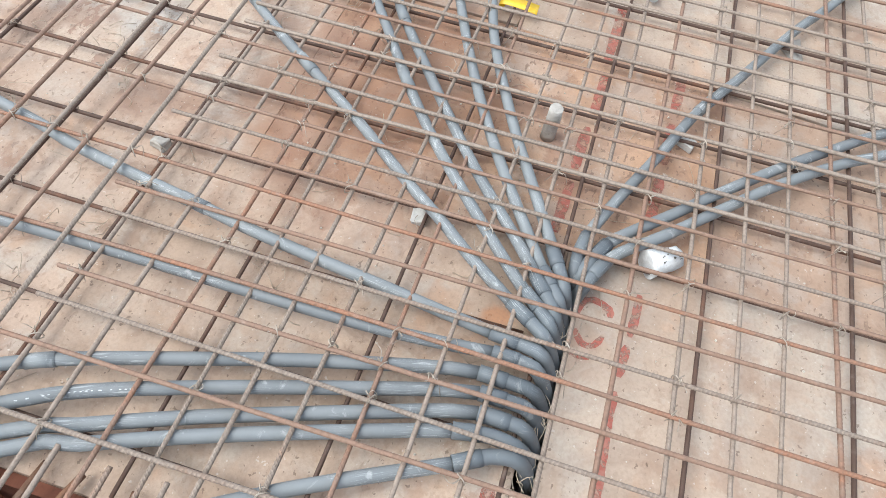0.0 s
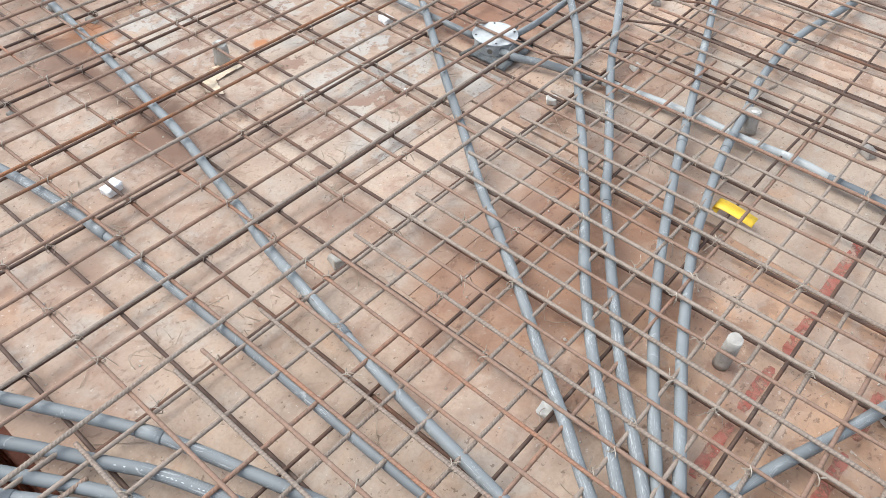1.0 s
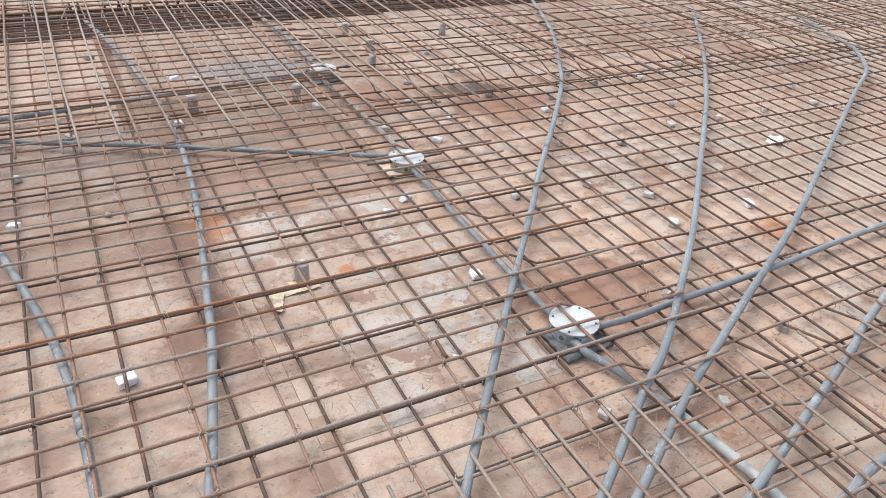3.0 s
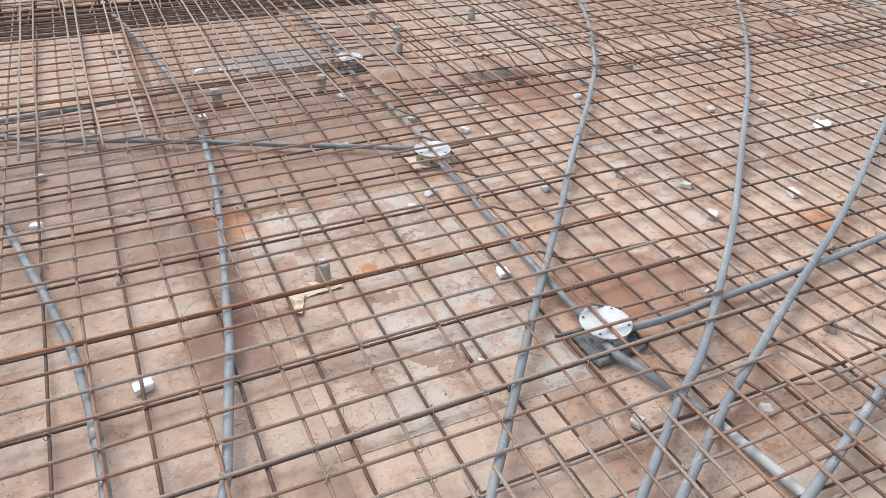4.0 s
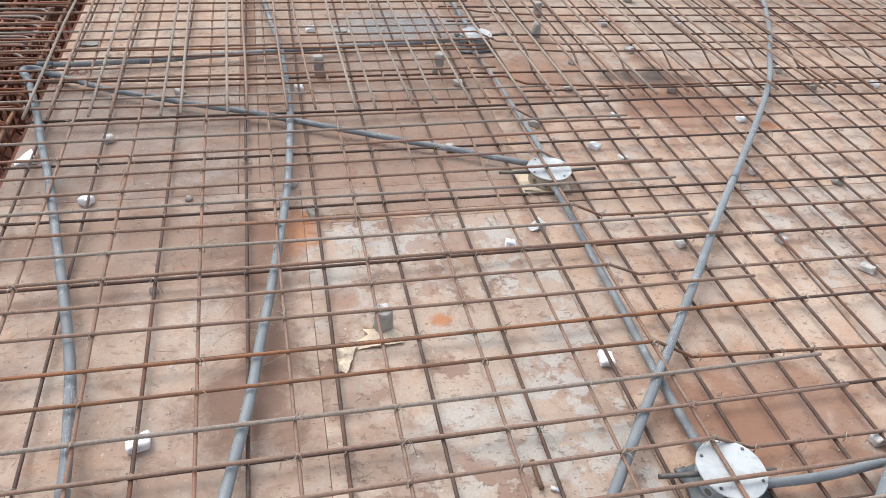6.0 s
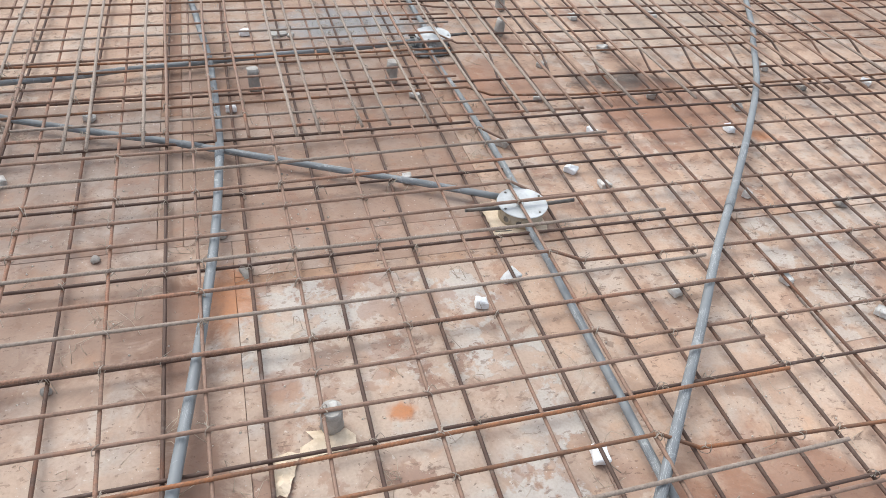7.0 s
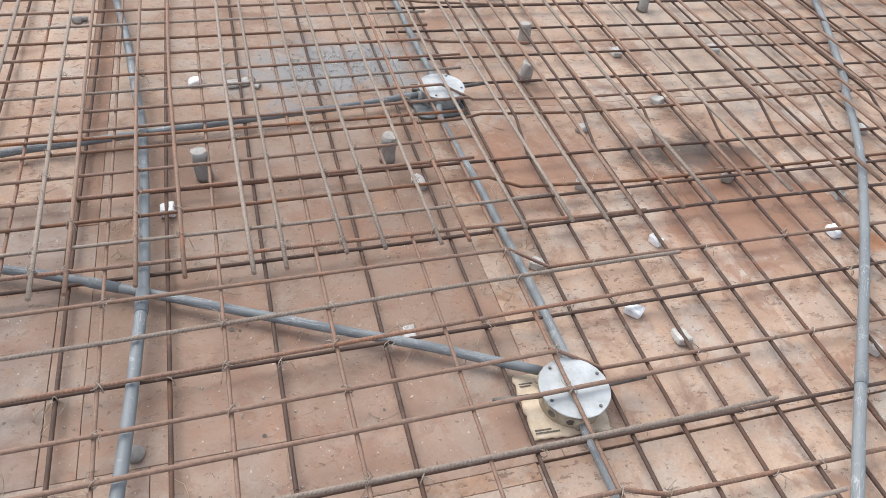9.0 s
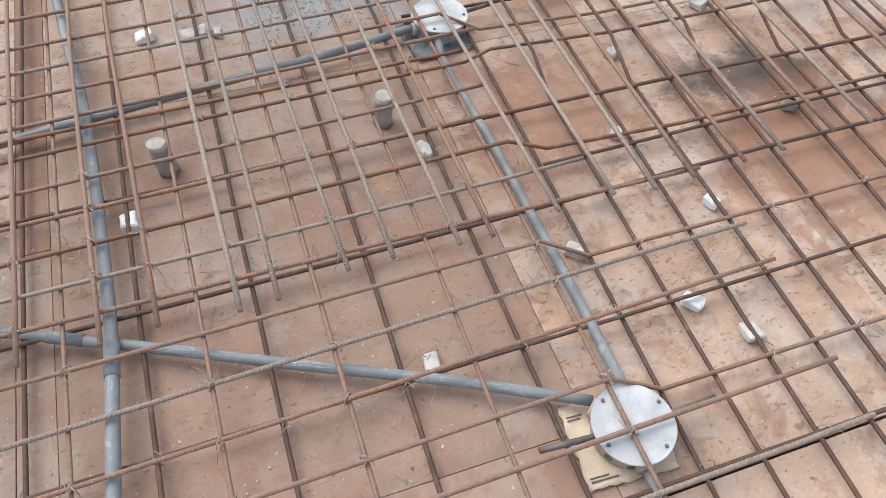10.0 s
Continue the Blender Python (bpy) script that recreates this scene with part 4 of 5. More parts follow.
conduit([(-1.393, -2.346), (-1.387, -2.290), (-1.396, -2.228), (-1.472, -2.011), (-1.537, -1.839), (-1.605, -1.676), (-1.649, -1.572), (-1.946, -1.155)], L_SCUFF, 0.043, down=IN)
conduit([(-1.412, -2.348), (-1.420, -2.300), (-1.450, -2.244), (-1.494, -2.155), (-1.548, -2.050), (-1.595, -1.967), (-1.732, -1.75), (-1.99, -1.4)], L_SCUFF, 0.043, down=IN)


# ---- junction boxes ----
def disc_bm(r, z0, z1, seg=40, bevel=0.0, rough=0.0):
    bm = bmesh.new()
    bmesh.ops.create_cone(bm, cap_ends=True, segments=seg, radius1=r, radius2=r, depth=z1 - z0)
    bm.transform(Matrix.Translation((0, 0, (z0 + z1) / 2)))
    if bevel:
        bmesh.ops.bevel(bm, geom=[e for e in bm.edges if len(e.link_faces) == 2 and e.calc_face_angle(0) > 1], offset=bevel, segments=2, affect="EDGES")
    for v in bm.verts:
        v.co.xy *= 1 + rough * (noise.noise(v.co * 60))
    return bm


def junction_box(x, y, mat, label, turn, rod, outs, holes):
    root = tagged(new("junction_box"), label, "junction box", "ceiling boxes")
    root.location = (x, y, 0)
    part("body", disc_bm(0.064, 0.0, 0.0515, 40, 0.002, 0.01), mat, root, smooth=False)
    lid = part("lid", disc_bm(0.0725, 0.0517, 0.0545, 48, 0.0008, 0.012), TIN, root, "round dull white metal cover plate")
    for k in range(4):
        a = radians(turn + 90 * k + 12 * (k % 2))
        bm = disc_bm(0.0036, 0.0, 0.003, 10, 0.001, 0.2)
        bm.transform(Matrix.Translation((0.062 * math.cos(a), 0.062 * math.sin(a), 0.0545)))
        part("screw", bm, ROD, lid)
    for a in outs:
        d = Vector((math.cos(radians(a)), math.sin(radians(a)), 0))
        v, f, uv = tube([d * 0.058 + Vector((0, 0, 0.03)), d * 0.066 + Vector((0, 0, 0.03)), d * 0.075 + Vector((0, 0, 0.03))], PR * 1.28, 14)
        mesh_object("socket", v, f, mat, root, uv)
    for a in holes:
        d = Vector((math.cos(radians(a)), math.sin(radians(a)), 0))
        v, f, uv = tube([d * 0.060 + Vector((0, 0, 0.028)), d * 0.0665 + Vector((0, 0, 0.028))], 0.0125, 16)
        rim = mesh_object("knockout", v, f, mat, root, uv)
        # solid dark disc, painted for the shade inside an open knockout
        v, f, uv = tube([d * 0.064 + Vector((0, 0, 0.028)), d * 0.0668 + Vector((0, 0, 0.028))], 0.0085, 14)
        tagged(mesh_object("hole", v, f, INK, rim, uv), "dark disc drawn for the shaded hole in the box side")
    if rod:
        v, f, uv = tube(glide([(rod[0], rod[1], 0.040), (0, 0, 0.041), (rod[2], rod[3], 0.043)], 0.05), 0.0058, 8)
        tagged(mesh_object("hook_rod", v, f, ROD, root, uv), "dark steel rod through the box")
    return root


junction_box(0.0, -1.152, BOX_GREY, "round grey ceiling box with a white metal lid", 40, (-0.152, 0.015, 0.10, -0.012), (88, 0, -95), (205, 250))
junction_box(0.0, 0.0, BOX_TAN, "round slurry-stained ceiling box with a white lid", 20, (-0.166, 0.010, 0.163, 0.002), (132, 82, -97), (210, 245))
junction_box(0.036, 1.125, BOX_GREY, "round grey ceiling box with a white metal lid", 60, (-0.09, 0.01, 0.152, 0.02), (188, 255, 92), (225, 300))


def crumpled_sheet(name, w, d, z0, z1, mat, amount, seed, label, category, at, turn, nx=14):
    """A sheet of some thickness, rumpled and ragged along its edges."""
    r2 = random.Random(seed)
    verts, faces = [], []
    for lev in (0, 1):
        for j in range(nx + 1):
            for i in range(nx + 1):
                px, py = w * (i / nx - 0.5), d * (j / nx - 0.5)
                e = noise.noise(Vector((px * 30, py * 30, seed)))
                rag = 0.006 * noise.noise(Vector((px * 70, py * 70, seed + 5)))
                verts.append((px + rag, py + rag, z0 + max(0.0, amount * (0.5 + e)) + (z1 - z0) * lev))
    n = nx + 1
    for j in range(nx):
        for i in range(nx):
            a = j * n + i
            faces.append((a + n, a + n + 1, a + 1, a))
            b = a + n * n
            faces.append((b, b + 1, b + n + 1, b + n))
    rim = [i for i in range(nx)] + [nx + j * n for j in range(nx)] + [nx * n + nx - i for i in range(nx)] + [(nx - j) * n for j in range(nx)]
    for a, b in zip(rim, rim[1:] + rim[:1]):
        faces.append((a, b, b + n * n, a + n * n))
    ob = mesh_object(name, verts, faces, mat)
    ob.matrix_world = pose(*at, 0, 0, turn)
    return tagged(ob, label, category)


card = crumpled_sheet("newspaper_pad", 0.165, 0.15, 0.0008, 0.005, PAPER, 0.004, 3, "folded tan newspaper pad under the ceiling box", "paper", (-0.018, 0.0, 0.0), -3)
for k, (w, y) in enumerate(((0.03, 0.052), (0.024, 0.046), (0.034, -0.058), (0.05, -0.064))):
    part("print_line", box_bm(-0.075, -0.075 + w, y, y + 0.003, 0.0085, 0.009), INK, card)
crumpled_sheet("felt_pad", 0.165, 0.15, 0.0008, 0.009, SLATE, 0.012, 8, "dark grey crumpled felt pad under the ceiling box", "pad", (-0.008, -1.178, 0.0), 3, 22)
crumpled_sheet("felt_pad", 0.16, 0.15, 0.0008, 0.006, SLATE, 0.008, 12, "dark grey crumpled felt pad under the ceiling box", "pad", (0.02, 1.105, 0.0), 6)


def torn_paper(name, outline, mat, amount, seed, label):
    """A thin torn sheet with the given outline, a little rumpled."""
    bm = bmesh.new()
    bm.faces.new([bm.verts.new((x, y, 0.002)) for x, y in outline])
    bmesh.ops.triangulate(bm, faces=bm.faces[:])
    for k in range(3):
        bmesh.ops.subdivide_edges(bm, edges=[e for e in bm.edges if e.calc_length() > 0.012], cuts=1, use_grid_fill=True)
        bmesh.ops.triangulate(bm, faces=bm.faces[:])
    for v in bm.verts:
        q = Vector((v.co.x * 38, v.co.y * 38, seed))
        v.co.z += amount * max(0, 0.45 + noise.noise(q)) + 0.3 * amount * abs(noise.noise(q * 2.7))
        v.co.xy += 0.0025 * Vector((noise.noise(q * 3), noise.noise(q * 3 + Vector((9, 0, 0)))))
    ob = part(name, bm, mat)
    solid = ob.modifiers.new("thickness", "SOLIDIFY")
    solid.thickness = 0.0008
    return tagged(ob, label, "paper")


torn_paper("newspaper_piece", [(-0.758, -0.652), (-0.735, -0.648), (-0.704, -0.654), (-0.722, -0.70), (-0.740, -0.747), (-0.752, -0.738), (-0.762, -0.741), (-0.764, -0.70)], PAPER, 0.012, 3, "crumpled triangle of tan printed newspaper on the deck")
torn_paper("newspaper_piece", [(-0.704, -0.668), (-0.65, -0.666), (-0.594, -0.663), (-0.59, -0.635), (-0.607, -0.612), (-0.618, -0.636), (-0.653, -0.608), (-0.687, -0.606), (-0.675, -0.628), (-0.705, -0.638)], PAPER, 0.008, 8, "torn strip of tan newspaper under a mortar stub")
crumpled_sheet("mortar_flake", 0.07, 0.035, 0.0008, 0.008, CONCRETE, 0.004, 41, "thin grey flake of broken mortar on the deck", "mortar flake", (-0.557, 1.286, 0.0), 15, 6)
crumpled_sheet("mortar_flake", 0.022, 0.03, 0.0008, 0.008, CONCRETE, 0.004, 43, "thin grey flake of broken mortar on the deck", "mortar flake", (-0.507, 1.271, 0.0), -20, 5)
crumpled_sheet("paper_scrap", 0.11, 0.07, 0.0008, 0.002, WHITE, 0.016, 31, "crumpled white paper scrap lying on the deck", "paper", (1.81, -0.325, 0.0), 30)
def wedge(x, y, size, turn, mat, label):
    """A broken prism of plaster with one low edge."""
    bm = box_bm(-size, size, -size * 0.85, size * 0.85, 0.0, size * 0.9, 0.0025)
    bmesh.ops.subdivide_edges(bm, edges=[e for e in bm.edges if e.calc_length() > 0.008], cuts=2, use_grid_fill=True)
    for v in bm.verts:
        q = v.co * 50 + Vector((x * 9, y * 9, 0))
        v.co.z *= 0.55 + 0.45 * v.co.x / size + 0.15 * noise.noise(q)
        v.co.y *= 0.8 + 0.3 * v.co.x / size + 0.12 * noise.noise(q + Vector((4, 0, 0)))
    ob = part("plaster_piece", bm, mat)
    ob.matrix_world = pose(x, y, 0, 0, 0, turn)
    tagged(ob, label, "plaster piece")


wedge(-0.117, -0.241, 0.024, 20, CARD, "white broken wedge of plaster lying on the deck")
wedge(-1.628, 0.268, 0.030, 20, PLASTER, "white broken piece of plaster at the deck edge")
wedge(-0.770, -0.105, 0.018, 100, MORTAR_DARK, "grey broken piece of mortar lying on the deck")
wedge(-0.538, -2.555, 0.024, 150, CONCRETE, "grey broken piece of mortar lying on the deck")
wedge(-0.097, -2.795, 0.030, 30, MORTAR_DARK, "grey broken piece of mortar lying on the deck")
crumpled_sheet("felt_scrap", 0.075, 0.045, 0.0008, 0.003, MORTAR_DARK, 0.006, 52, "thin grey scrap of felt lying on the deck", "felt scrap", (-1.582, 1.176, 0.0), 10, 8)


# ---- mortar stubs and cover blocks ----
def stub(x, y, h, lean, turn, label, white, slim=1.0):
    bm = bmesh.new()
    bmesh.ops.create_cone(bm, cap_ends=True, segments=18, radius1=0.0225 * slim, radius2=0.0195 * slim, depth=h)
    bmesh.ops.subdivide_edges(bm, edges=[e for e in bm.edges if abs(e.verts[0].co.z - e.verts[1].co.z) > h * 0.5], cuts=5)
    for v in bm.verts:
        v.co.xy *= 1 + 0.10 * noise.noise(v.co * 45 + Vector((x * 9, y * 9, 0)))
        v.co.z += 0.003 * noise.noise(v.co * 70 + Vector((x, y, 4))) if v.co.z > 0 else 0
    bm.transform(Matrix.Translation((0, 0, h / 2)))
    ob = part("mortar_stub", bm, MORTAR_DARK, None, smooth=True)
    ob.matrix_world = pose(x, y, 0.0, lean, 0, turn)
    tagged(ob, label, "mortar stub", "mortar stubs")
    if white:
        bm = bmesh.new()
        bmesh.ops.create_icosphere(bm, subdivisions=2, radius=0.0095)
        for v in bm.verts:
            v.co *= 1 + 0.7 * noise.noise(v.co * 110 + Vector((y * 7, x * 7, 0)))
            v.co.z *= 0.14
        bm.transform(Matrix.Translation((0.004, 0.006, h + 0.001)))
        part("plaster_cap", bm, CONCRETE, ob, "white plaster dab", True)


L_STUB = "short grey mortar cylinder standing on the deck"
for k, (x, y, w) in enumerate(((-0.634, -0.600, 1), (-0.674, 0.842, 0), (-0.192, 0.852, 0), (-0.634, -2.238, 0), (0.152, -1.942, 1), (0.445, 1.47, 0), (0.35, 1.215, 0), (0.43, 1.83, 0), (1.03, 1.68, 0), (0.168, -2.489, 1))):
    h = (0.068, 0.082, 0.082, 0.096, 0.068)[k] if k < 5 else 0.07
    stub(x, y, h, (4, -7, 3, -4, 5)[k % 5], 40 * k, L_STUB, w, 0.78 if k == 3 else 1.08 if k == 0 else 1.0)


def block_mesh(seed):
    bm = box_bm(-0.0195, 0.0195, -0.0155, 0.0155, 0.0, 0.021, 0.003)
    bmesh.ops.subdivide_edges(bm, edges=[e for e in bm.edges if e.calc_length() > 0.01], cuts=2, use_grid_fill=True)
    lean = 0.35 * math.sin(seed * 2.3)
    for v in bm.verts:
        q = v.co * 55 + Vector((seed * 7, seed * 3, 0))
        v.co.xy *= 1 + 0.30 * noise.noise(q * 0.6)
        v.co.z *= 1 + 0.35 * noise.noise(q * 0.7 + Vector((0, 0, 3))) + lean * v.co.x / 0.02 * 0.5
        v.co += 0.0012 * Vector((noise.noise(q * 3), noise.noise(q * 3 + Vector((5, 0, 0))), 0))
    return bm


BLOCKS = [(-0.115, -0.788), (-1.175, -0.872), (0.817, -0.552), (1.155, -0.758), (0.246, 0.200), (-0.968, -1.455), (-0.966, -2.034), (0.297, -0.374), (-0.766, 0.715), (0.417, 0.410), (0.320, 0.106), (0.428, 0.912), (0.935, 0.358), (-1.413, 0.018), (-0.222, -0.320), (-0.281, 0.230), (-0.115, -1.453), (0.629, -0.392), (0.748, -0.767)]
BLOCKS += [(1.435, -0.006), (1.060, 0.497), (0.762, 0.621), (1.755, 0.615), (1.64, 0.215), (2.55, 0.21), (1.378, 0.783), (0.411, -1.110), (-1.399, 0.383), (-1.197, 0.702), (0.624, -1.38), (0.758, -0.015), (-0.679, 1.300), (0.077, 0.380)]
BLOCKS += [(0.313, 0.652), (1.143, 1.336), (0.752, 1.030), (0.75, 1.347), (1.437, 0.612), (2.19, 0.74), (2.075, -0.025), (3.025, 0.526), (2.467, -0.023), (-0.128, 0.728), (1.745, -0.018), (0.206, -1.548), (0.275, -2.232)]
for k, (x, y) in enumerate(BLOCKS):
    big = 1.15 if k in (0, 1, 2, 3, 18) else rng.uniform(0.8, 1.1)
    ob = part("cover_block", block_mesh(k), PLASTER if k in (0, 1, 3, 4, 8, 9, 12, 14) or k % 9 == 4 else MORTAR_DARK if k % 8 == 5 else CONCRETE)
    ob.matrix_world = pose(x, y, 0, 0, 0, rng.uniform(0, 180)) @ Matrix.Diagonal((big, big, 1, 1))
    tagged(ob, "small pale mortar cover block lying on the deck", "cover block", "cover blocks")
    a = rng.uniform(0, 6.28)
    v, f, uv = tube(glide([(0.006, 0, 0.014), (0.024 * math.cos(a), 0.024 * math.sin(a), 0.026), (0.046 * math.cos(a + 0.5), 0.046 * math.sin(a + 0.5), 0.01)], 0.01), 0.0008, 4)
    mesh_object("wire_ear", v, f, WIRE, ob, uv)
for k, (x, y, s) in enumerate(((1.045, -0.103, 1.6), (-1.19, -0.396, 0.8), (-0.823, 0.055, 1.1), (-1.127, 0.010, 0.8), (-1.042, 1.73, 1.3), (-1.02, 1.74, 0.9))):
    bm = bmesh.new()
    bmesh.ops.create_icosphere(bm, subdivisions=2, radius=0.014 * s)
    for v in bm.verts:
        v.co *= 1 + 0.5 * noise.noise(v.co * 60 + Vector((k * 3, 0, 0)))
        v.co.z = max(0, v.co.z * 0.7 + 0.006)
    ob = part("mortar_lump", bm, MORTAR_DARK, None, smooth=True)
    ob.location = (x, y, 0)
    tagged(ob, "dark crumbling lump of mortar on the deck", "mortar lump")

# ---- yellow strap, white paper cone ----
path = glide([(-0.228, -2.032, 0.020), (-0.222, -2.018, 0.024), (-0.223, -2.022, 0.033), (-0.226, -2.045, 0.037), (-0.228, -2.080, 0.036), (-0.231, -2.121, 0.033)], 0.008)
verts, faces = [], []
for i, q in enumerate(path):
    for dx, dz in ((-0.0185, 0), (0.0185, 0.002), (0.0185, 0.0035), (-0.0185, 0.0015)):
        verts.append(q + Vector((dx, 0, dz)))
    if i:
        for s in range(4):
            a, b = 4 * (i - 1) + s, 4 * (i - 1) + (s + 1) % 4
            faces.append((a, b, b + 4, a + 4))
faces += [(3, 2, 1, 0), tuple(4 * (len(path) - 1) + s for s in range(4))]
tagged(mesh_object("plastic_strap", verts, faces, YELLOW), "bent bright yellow plastic strap under the bars", "strap")

bm = bmesh.new()
bmesh.ops.create_cone(bm, cap_ends=True, segments=24, radius1=0.030, radius2=0.022, depth=0.072)
bmesh.ops.subdivide_edges(bm, edges=[e for e in bm.edges if abs(e.verts[0].co.z - e.verts[1].co.z) > 0.05], cuts=6)
for v in bm.verts:
    v.co.xy *= 1 + 0.13 * noise.noise(v.co * 42)
    v.co.z += 0.003 * noise.noise(v.co * 60)
cone = part("paper_cone", bm, CARD, None, smooth=True)
cone.matrix_world = Matrix.Translation((-0.916, -2.530, 0.0285)) @ Vector((0.055, -0.08, 0.0)).to_track_quat("Z", "Y").to_matrix().to_4x4()
tagged(cone, "white paper cone with dark specks on it", "paper cone")
for k in range(9):
    a, z = radians(rng.uniform(40, 140)), rng.uniform(-0.03, 0.03)
    q = Vector((0.0265 * math.cos(a), 0.0265 * math.sin(a), z))
    v, f, uv = tube([q, q + Vector((jit(0.003), jit(0.001), jit(0.004))), q + Vector((jit(0.005), jit(0.001), jit(0.007)))], rng.uniform(0.0009, 0.0017), 5)
    mesh_object("dark_speck", v, f, INK, cone, uv)


# ---- red setting-out paint on the deck ----
def stroke(points, w, seed, name="paint_mark"):
    line = glide([(x, y, 0) for x, y in points], 0.012)
    verts, faces = [], []
    for i, q in enumerate(line):
        d = (line[min(i + 1, len(line) - 1)] - line[max(0, i - 1)]).normalized()
        s = Vector((-d.y, d.x, 0))
        k = w * (0.5 + 0.16 * noise.noise(q * 40 + Vector((seed, 0, 0)))) * min(1, (i + 1.2) / 2.2, (len(line) - i + 0.2) / 2.2)
        verts += [q + s * k + Vector((0, 0, 0.0009)), q - s * k + Vector((0, 0, 0.0009))]
        if i:
            faces.append((2 * i - 2, 2 * i - 1, 2 * i + 1, 2 * i))
    return mesh_object(name, verts, faces, REDPAINT, floor)


stroke([(-1.082, -2.389), (-1.052, -2.393), (-1.036, -2.418), (-1.048, -2.449), (-1.066, -2.454)], 0.017, 1)
stroke([(-1.112, -2.392), (-1.139, -2.41), (-1.136, -2.433), (-1.111, -2.447)], 0.014, 2)
stroke([(-1.165, -2.39), (-1.166, -2.43)], 0.014, 3)
stroke([(-0.994, -2.503), (-1.049, -2.501), (-1.095, -2.496)], 0.017, 4)
stroke([(-1.115, -2.494), (-1.185, -2.488)], 0.018, 5)
stroke([(-1.215, -2.485), (-1.305, -2.482), (-1.435, -2.484), (-1.565, -2.482)], 0.02, 6)
for a, b, y, k in ((-0.899, -0.749, -2.309, 7), (-0.709, -0.569, -2.316, 8), (-0.518, -0.368, -2.328, 9), (-0.318, -0.077, -2.329, 10)):
    stroke([(a, y), ((a + b) / 2, y - 0.003), (b, y - 0.006)], 0.024, k)
for a, b, y, k in ((-0.824, -0.664, -2.499, 11), (-0.624, -0.484, -2.507, 12), (-0.444, -0.324, -2.514, 13), (-1.569, -1.449, -2.308, 14), (-1.66, -1.59, 0.803, 16)):
    stroke([(a, y), ((a + b) / 2, y - 0.003), (b, y - 0.006)], 0.024, k)

stroke([(-1.630, 0.935), (-1.622, 0.902), (-1.600, 0.898), (-1.590, 0.925), (-1.607, 0.942), (-1.625, 0.930)], 0.010, 17)
stroke([(-1.583, 0.905), (-1.563, 0.893), (-1.548, 0.912), (-1.562, 0.936), (-1.580, 0.925), (-1.583, 0.905)], 0.010, 18)


# ---- binding wire at the crossings ----
def tie_mesh(seed, gap):
    """A loop of thin wire round two crossing bars, twisted, with loose ends. gap: between the bars' levels."""
    r2 = random.Random(seed)
    d, lo, hi = 0.0066, -R - 0.001, gap + R + 0.001
    loop = [(-d, -d, lo + 0.004), (-d * 1.2, -d * 1.2, gap * 0.5), (-d * 0.7, -d * 0.7, hi), (d * 0.7, d * 0.7, hi), (d * 1.2, d * 1.2, gap * 0.5), (d, d, lo + 0.003), (0, 0, lo), (-d, -d, lo + 0.002)]
    v, f, _ = tube(glide(loop, 0.006), 0.0011, 4)
    knot = Vector((d * 1.1, -d * 0.9, hi * 0.75))
    k2 = [(0, 0, hi), knot * 0.6 + Vector((0, 0, 0.003)), knot, knot + Vector((0.004, -0.005, 0.002))]
    a, b, _ = tube([Vector(q) for q in k2], 0.0013, 4, len(v))
    v, f = v + a, f + b
    for e in range(r2.choice((1, 2, 2, 3))):
        ang, ln = r2.uniform(0, 6.28), r2.uniform(0.010, 0.035)
        tail = [knot, knot + Vector((math.cos(ang) * ln * 0.5, math.sin(ang) * ln * 0.5, r2.uniform(0.0, 0.012))), knot + Vector((math.cos(ang + r2.uniform(-1, 1)) * ln, math.sin(ang) * ln, r2.uniform(-0.03, 0.012)))]
        a, b, _ = tube(glide(tail, 0.008), 0.0008, 3, len(v))
        v, f = v + a, f + b
    me = bpy.data.meshes.new("tie_wire")
    me.from_pydata(v, [], f)
    me.materials.append(WIRE)
    return me


TIES = [tie_mesh(k, 0.0088) for k in range(9)]
rng.shuffle(ties)
near = [q for q in ties if -1.6 < q[0] < 0.75 and -2.6 < q[1] < 1.2]
for x, y, z0, z1 in near[:300]:
    ob = new("tie_wire", rng.choice(TIES))
    ob.matrix_world = pose(x + jit(0.004), y + jit(0.004), z0, 0, 0, rng.choice((0, 90, 180, 270)) + jit(15))
    tagged(ob, "twisted grey binding wire round two crossing bars", "binding wire", "binding wires")

verts, faces = [], []
for x, y, z0, z1 in near[300:] + [q for q in ties if q not in near][:500]:
    me = rng.choice(TIES)
    m = pose(x + jit(0.004), y + jit(0.004), z0, 0, 0, rng.choice((0, 90, 180, 270)) + jit(15))
    b = len(verts)
    verts += [m @ v.co for v in me.vertices]
    faces += [tuple(b + i for i in p.vertices) for p in me.polygons]
tagged(mesh_object("tie_wires", verts, faces, WIRE), "many more twisted binding wires at the crossings", "binding wires", kind="stuff")

verts, faces = [], []
for k in range(150):
    x, y = rng.uniform(-1.6, 1.0), rng.uniform(-2.6, 1.5)
    a, ln, cv = rng.uniform(0, 6.28), rng.uniform(0.015, 0.06), rng.uniform(-1.6, 1.6)
    zz = 0.0015 if rng.random() < 0.75 else rng.uniform(0.01, 0.06)
    p0, p1 = Vector((x, y, zz)), Vector((x + ln * math.cos(a), y + ln * math.sin(a), 0.0015 + rng.uniform(0, 0.008)))
    p2 = p1 + Vector((ln * math.cos(a + cv), ln * math.sin(a + cv), rng.uniform(0, 0.01)))
    v, f, _ = tube(glide([p0, p1, p2], 0.02), 0.0007, 3, len(verts))
    verts, faces = verts + v, faces + f
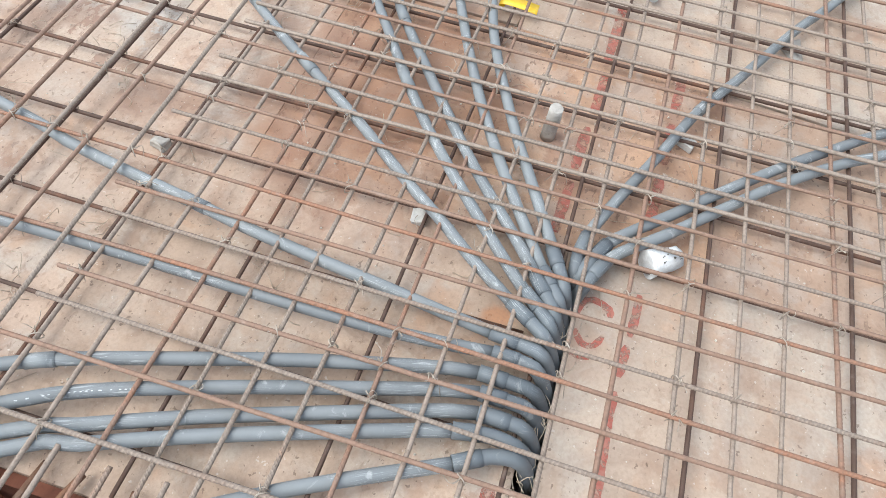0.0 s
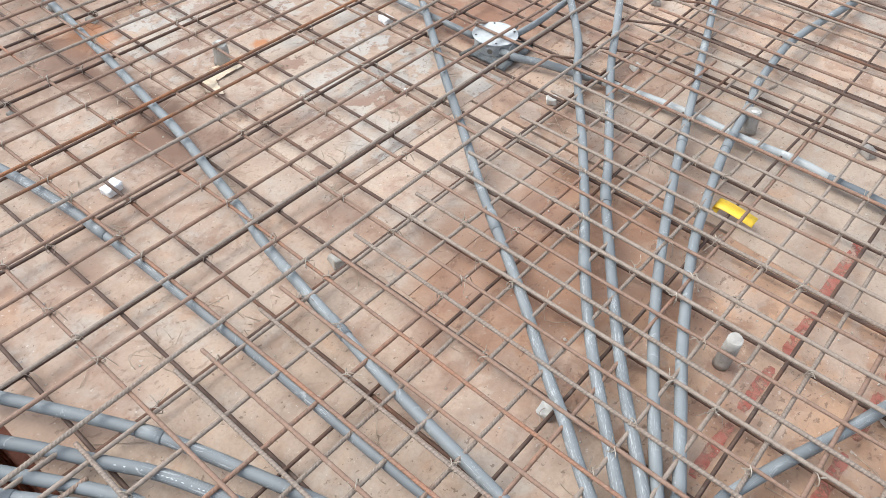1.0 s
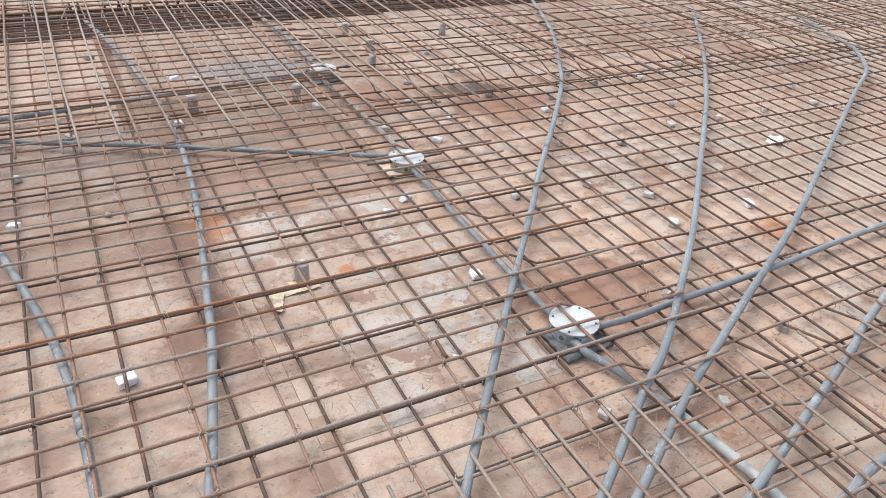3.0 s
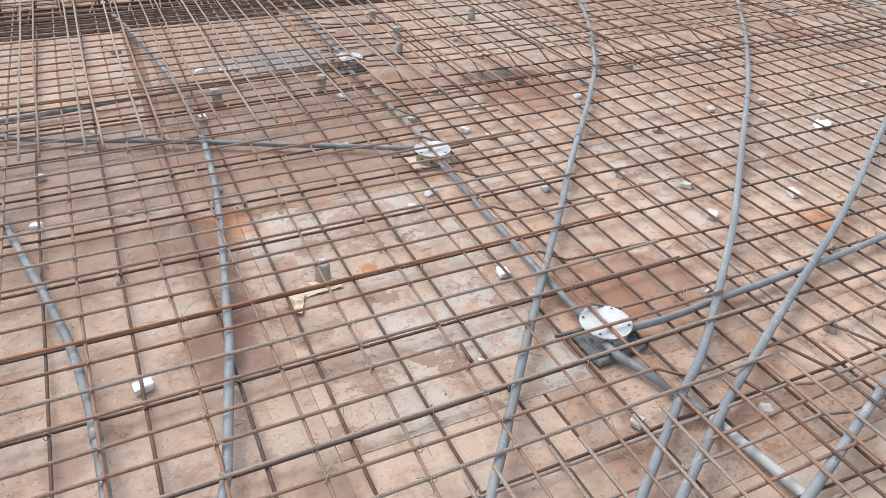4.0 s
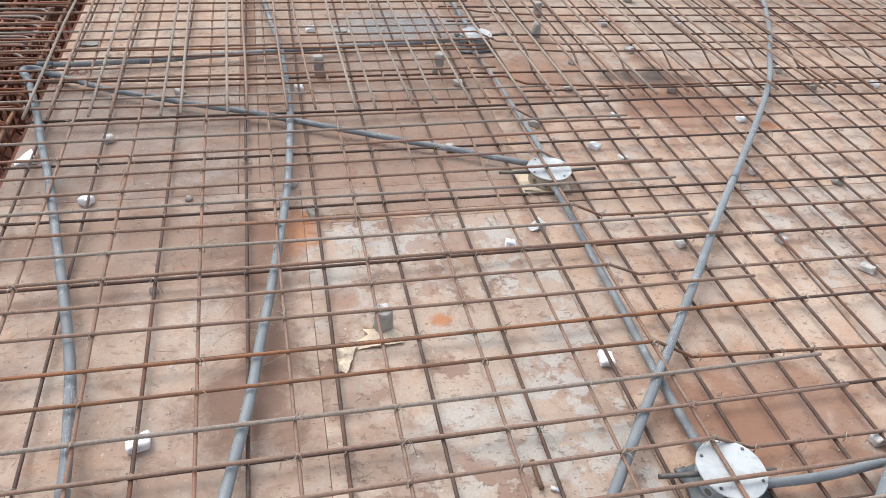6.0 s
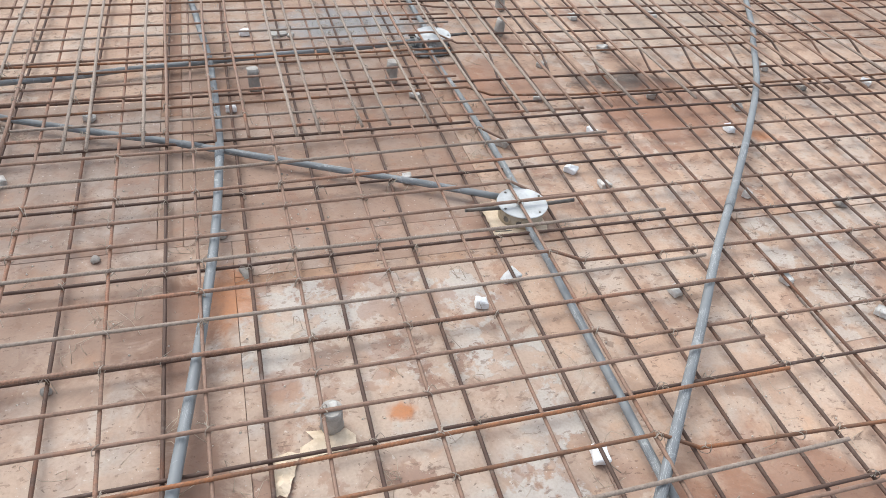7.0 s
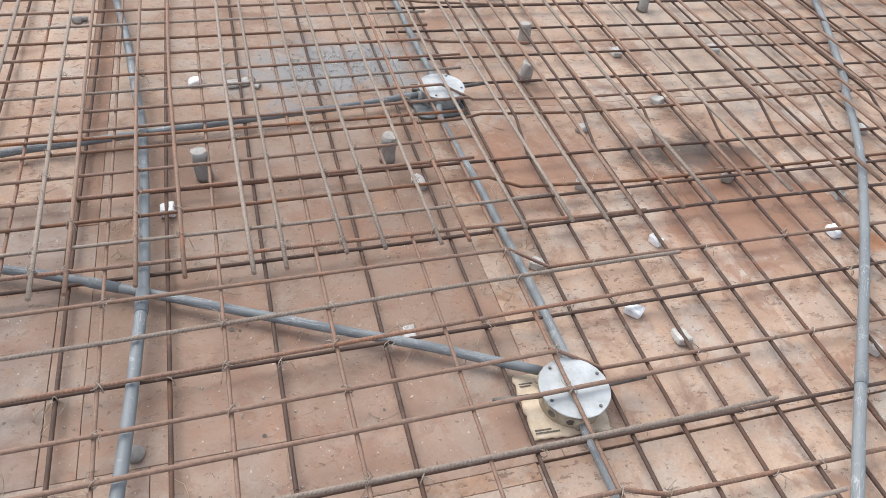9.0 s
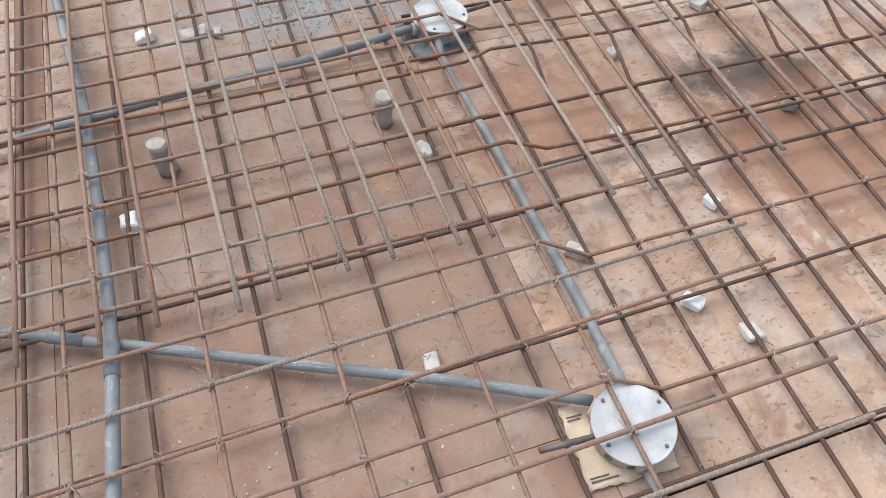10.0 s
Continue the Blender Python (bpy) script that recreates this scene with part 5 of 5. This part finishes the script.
for k in range(72):
    x, y = rng.uniform(-1.5, 0.1), rng.uniform(-1.9, 0.75)
    for e in range(rng.randint(2, 5)):
        a, ln = rng.uniform(0, 6.28), rng.uniform(0.015, 0.045)
        p0 = Vector((x + jit(0.012), y + jit(0.012), 0.002))
        p1 = p0 + Vector((ln * math.cos(a), ln * math.sin(a), rng.uniform(0.002, 0.02)))
        p2 = p1 + Vector((ln * math.cos(a + jit(2.2)), ln * math.sin(a + jit(2.2)), rng.uniform(-0.002, 0.006)))
        p3 = p2 + Vector((jit(0.02), jit(0.02), 0))
        p2.z, p3.z = max(p2.z, 0.0015), 0.0015
        v, f, _ = tube(glide([p0, p1, p2, p3], 0.012), 0.0007, 3, len(verts))
        verts, faces = verts + v, faces + f
litter = random.Random(5)
for k in range(45):
    x, y = litter.uniform(-1.46, -0.98), litter.gauss(-2.362, 0.014)
    a, ln = litter.uniform(0, 6.28), litter.uniform(0.012, 0.04)
    p0 = Vector((x, y, 0.003))
    p1 = p0 + Vector((ln * math.cos(a), 0.6 * ln * math.sin(a), litter.uniform(0.004, 0.022)))
    p2 = p1 + Vector((ln * math.cos(a + 1.2), 0.6 * ln * math.sin(a + 1.2), -0.002))
    v, f, _ = tube(glide([p0, p1, p2], 0.012), 0.0008, 3, len(verts))
    verts, faces = verts + v, faces + f
tagged(mesh_object("wire_scraps", verts, faces, STRAW), "scattered straw-coloured scraps of thin binding wire", "wire scraps", kind="stuff")

verts, faces = [], []
for k in range(2000):
    if k < 900:
        x, y = rng.gauss(-0.24, 0.13), rng.gauss(1.35, 0.10)
    else:
        x, y = rng.uniform(-1.65, 1.4), rng.uniform(-2.9, 1.8)
    s, b = rng.uniform(0.0012, 0.0034), len(verts)
    if k % 90 == 7:
        s = 0.0045
    t = [Vector((math.cos(q) * s * rng.uniform(0.7, 1.3), math.sin(q) * s * rng.uniform(0.7, 1.3), 0)) for q in (0.2, 1.7, 3.2, 4.8)]
    verts += [Vector((x, y, 0)) + q for q in t] + [Vector((x, y, s * rng.uniform(0.6, 1.1))) + 0.5 * q for q in t]
    faces += [(b + i, b + (i + 1) % 4, b + 4 + (i + 1) % 4, b + 4 + i) for i in range(4)] + [(b + 4, b + 5, b + 6, b + 7)]
tagged(mesh_object("grit", verts, faces, PEBBLE, smooth=False), "loose pale grit and mortar crumbs on deck", "grit", kind="stuff")

# a rusty stick leaning on the mat and a white filter tip
v, f, uv = tube(glide([(-0.386, -1.105, 0.006), (-0.388, -1.075, 0.012), (-0.390, -1.045, 0.020)], 0.02), 0.0055, 8)
tagged(mesh_object("bar_offcut", v, f, RUST, None, uv), "short rusty brown offcut of steel bar", "bar offcut")
v, f, uv = tube([Vector((-0.366, -1.104, 0.0045)), Vector((-0.342, -1.118, 0.0045))], 0.0042, 8)
tagged(mesh_object("white_peg", v, f, PLASTER, None, uv), "small white peg lying on the deck", "peg")

# dark discs on the sheets: knots, and the shade inside nail holes
for x, y, r in ((-0.643, 0.318, 0.006), (-0.625, 0.312, 0.003), (-0.60, 0.05, 0.004), (-0.37, 0.06, 0.003), (-0.52, 0.62, 0.003), (0.12, -0.5, 0.003)):
    bm = disc_bm(r, 0.0003, 0.0008, 10, 0.0, 0.3)
    bm.transform(Matrix.Translation((x, y, 0)))
    part("nail_hole_disc", bm, INK, floor)
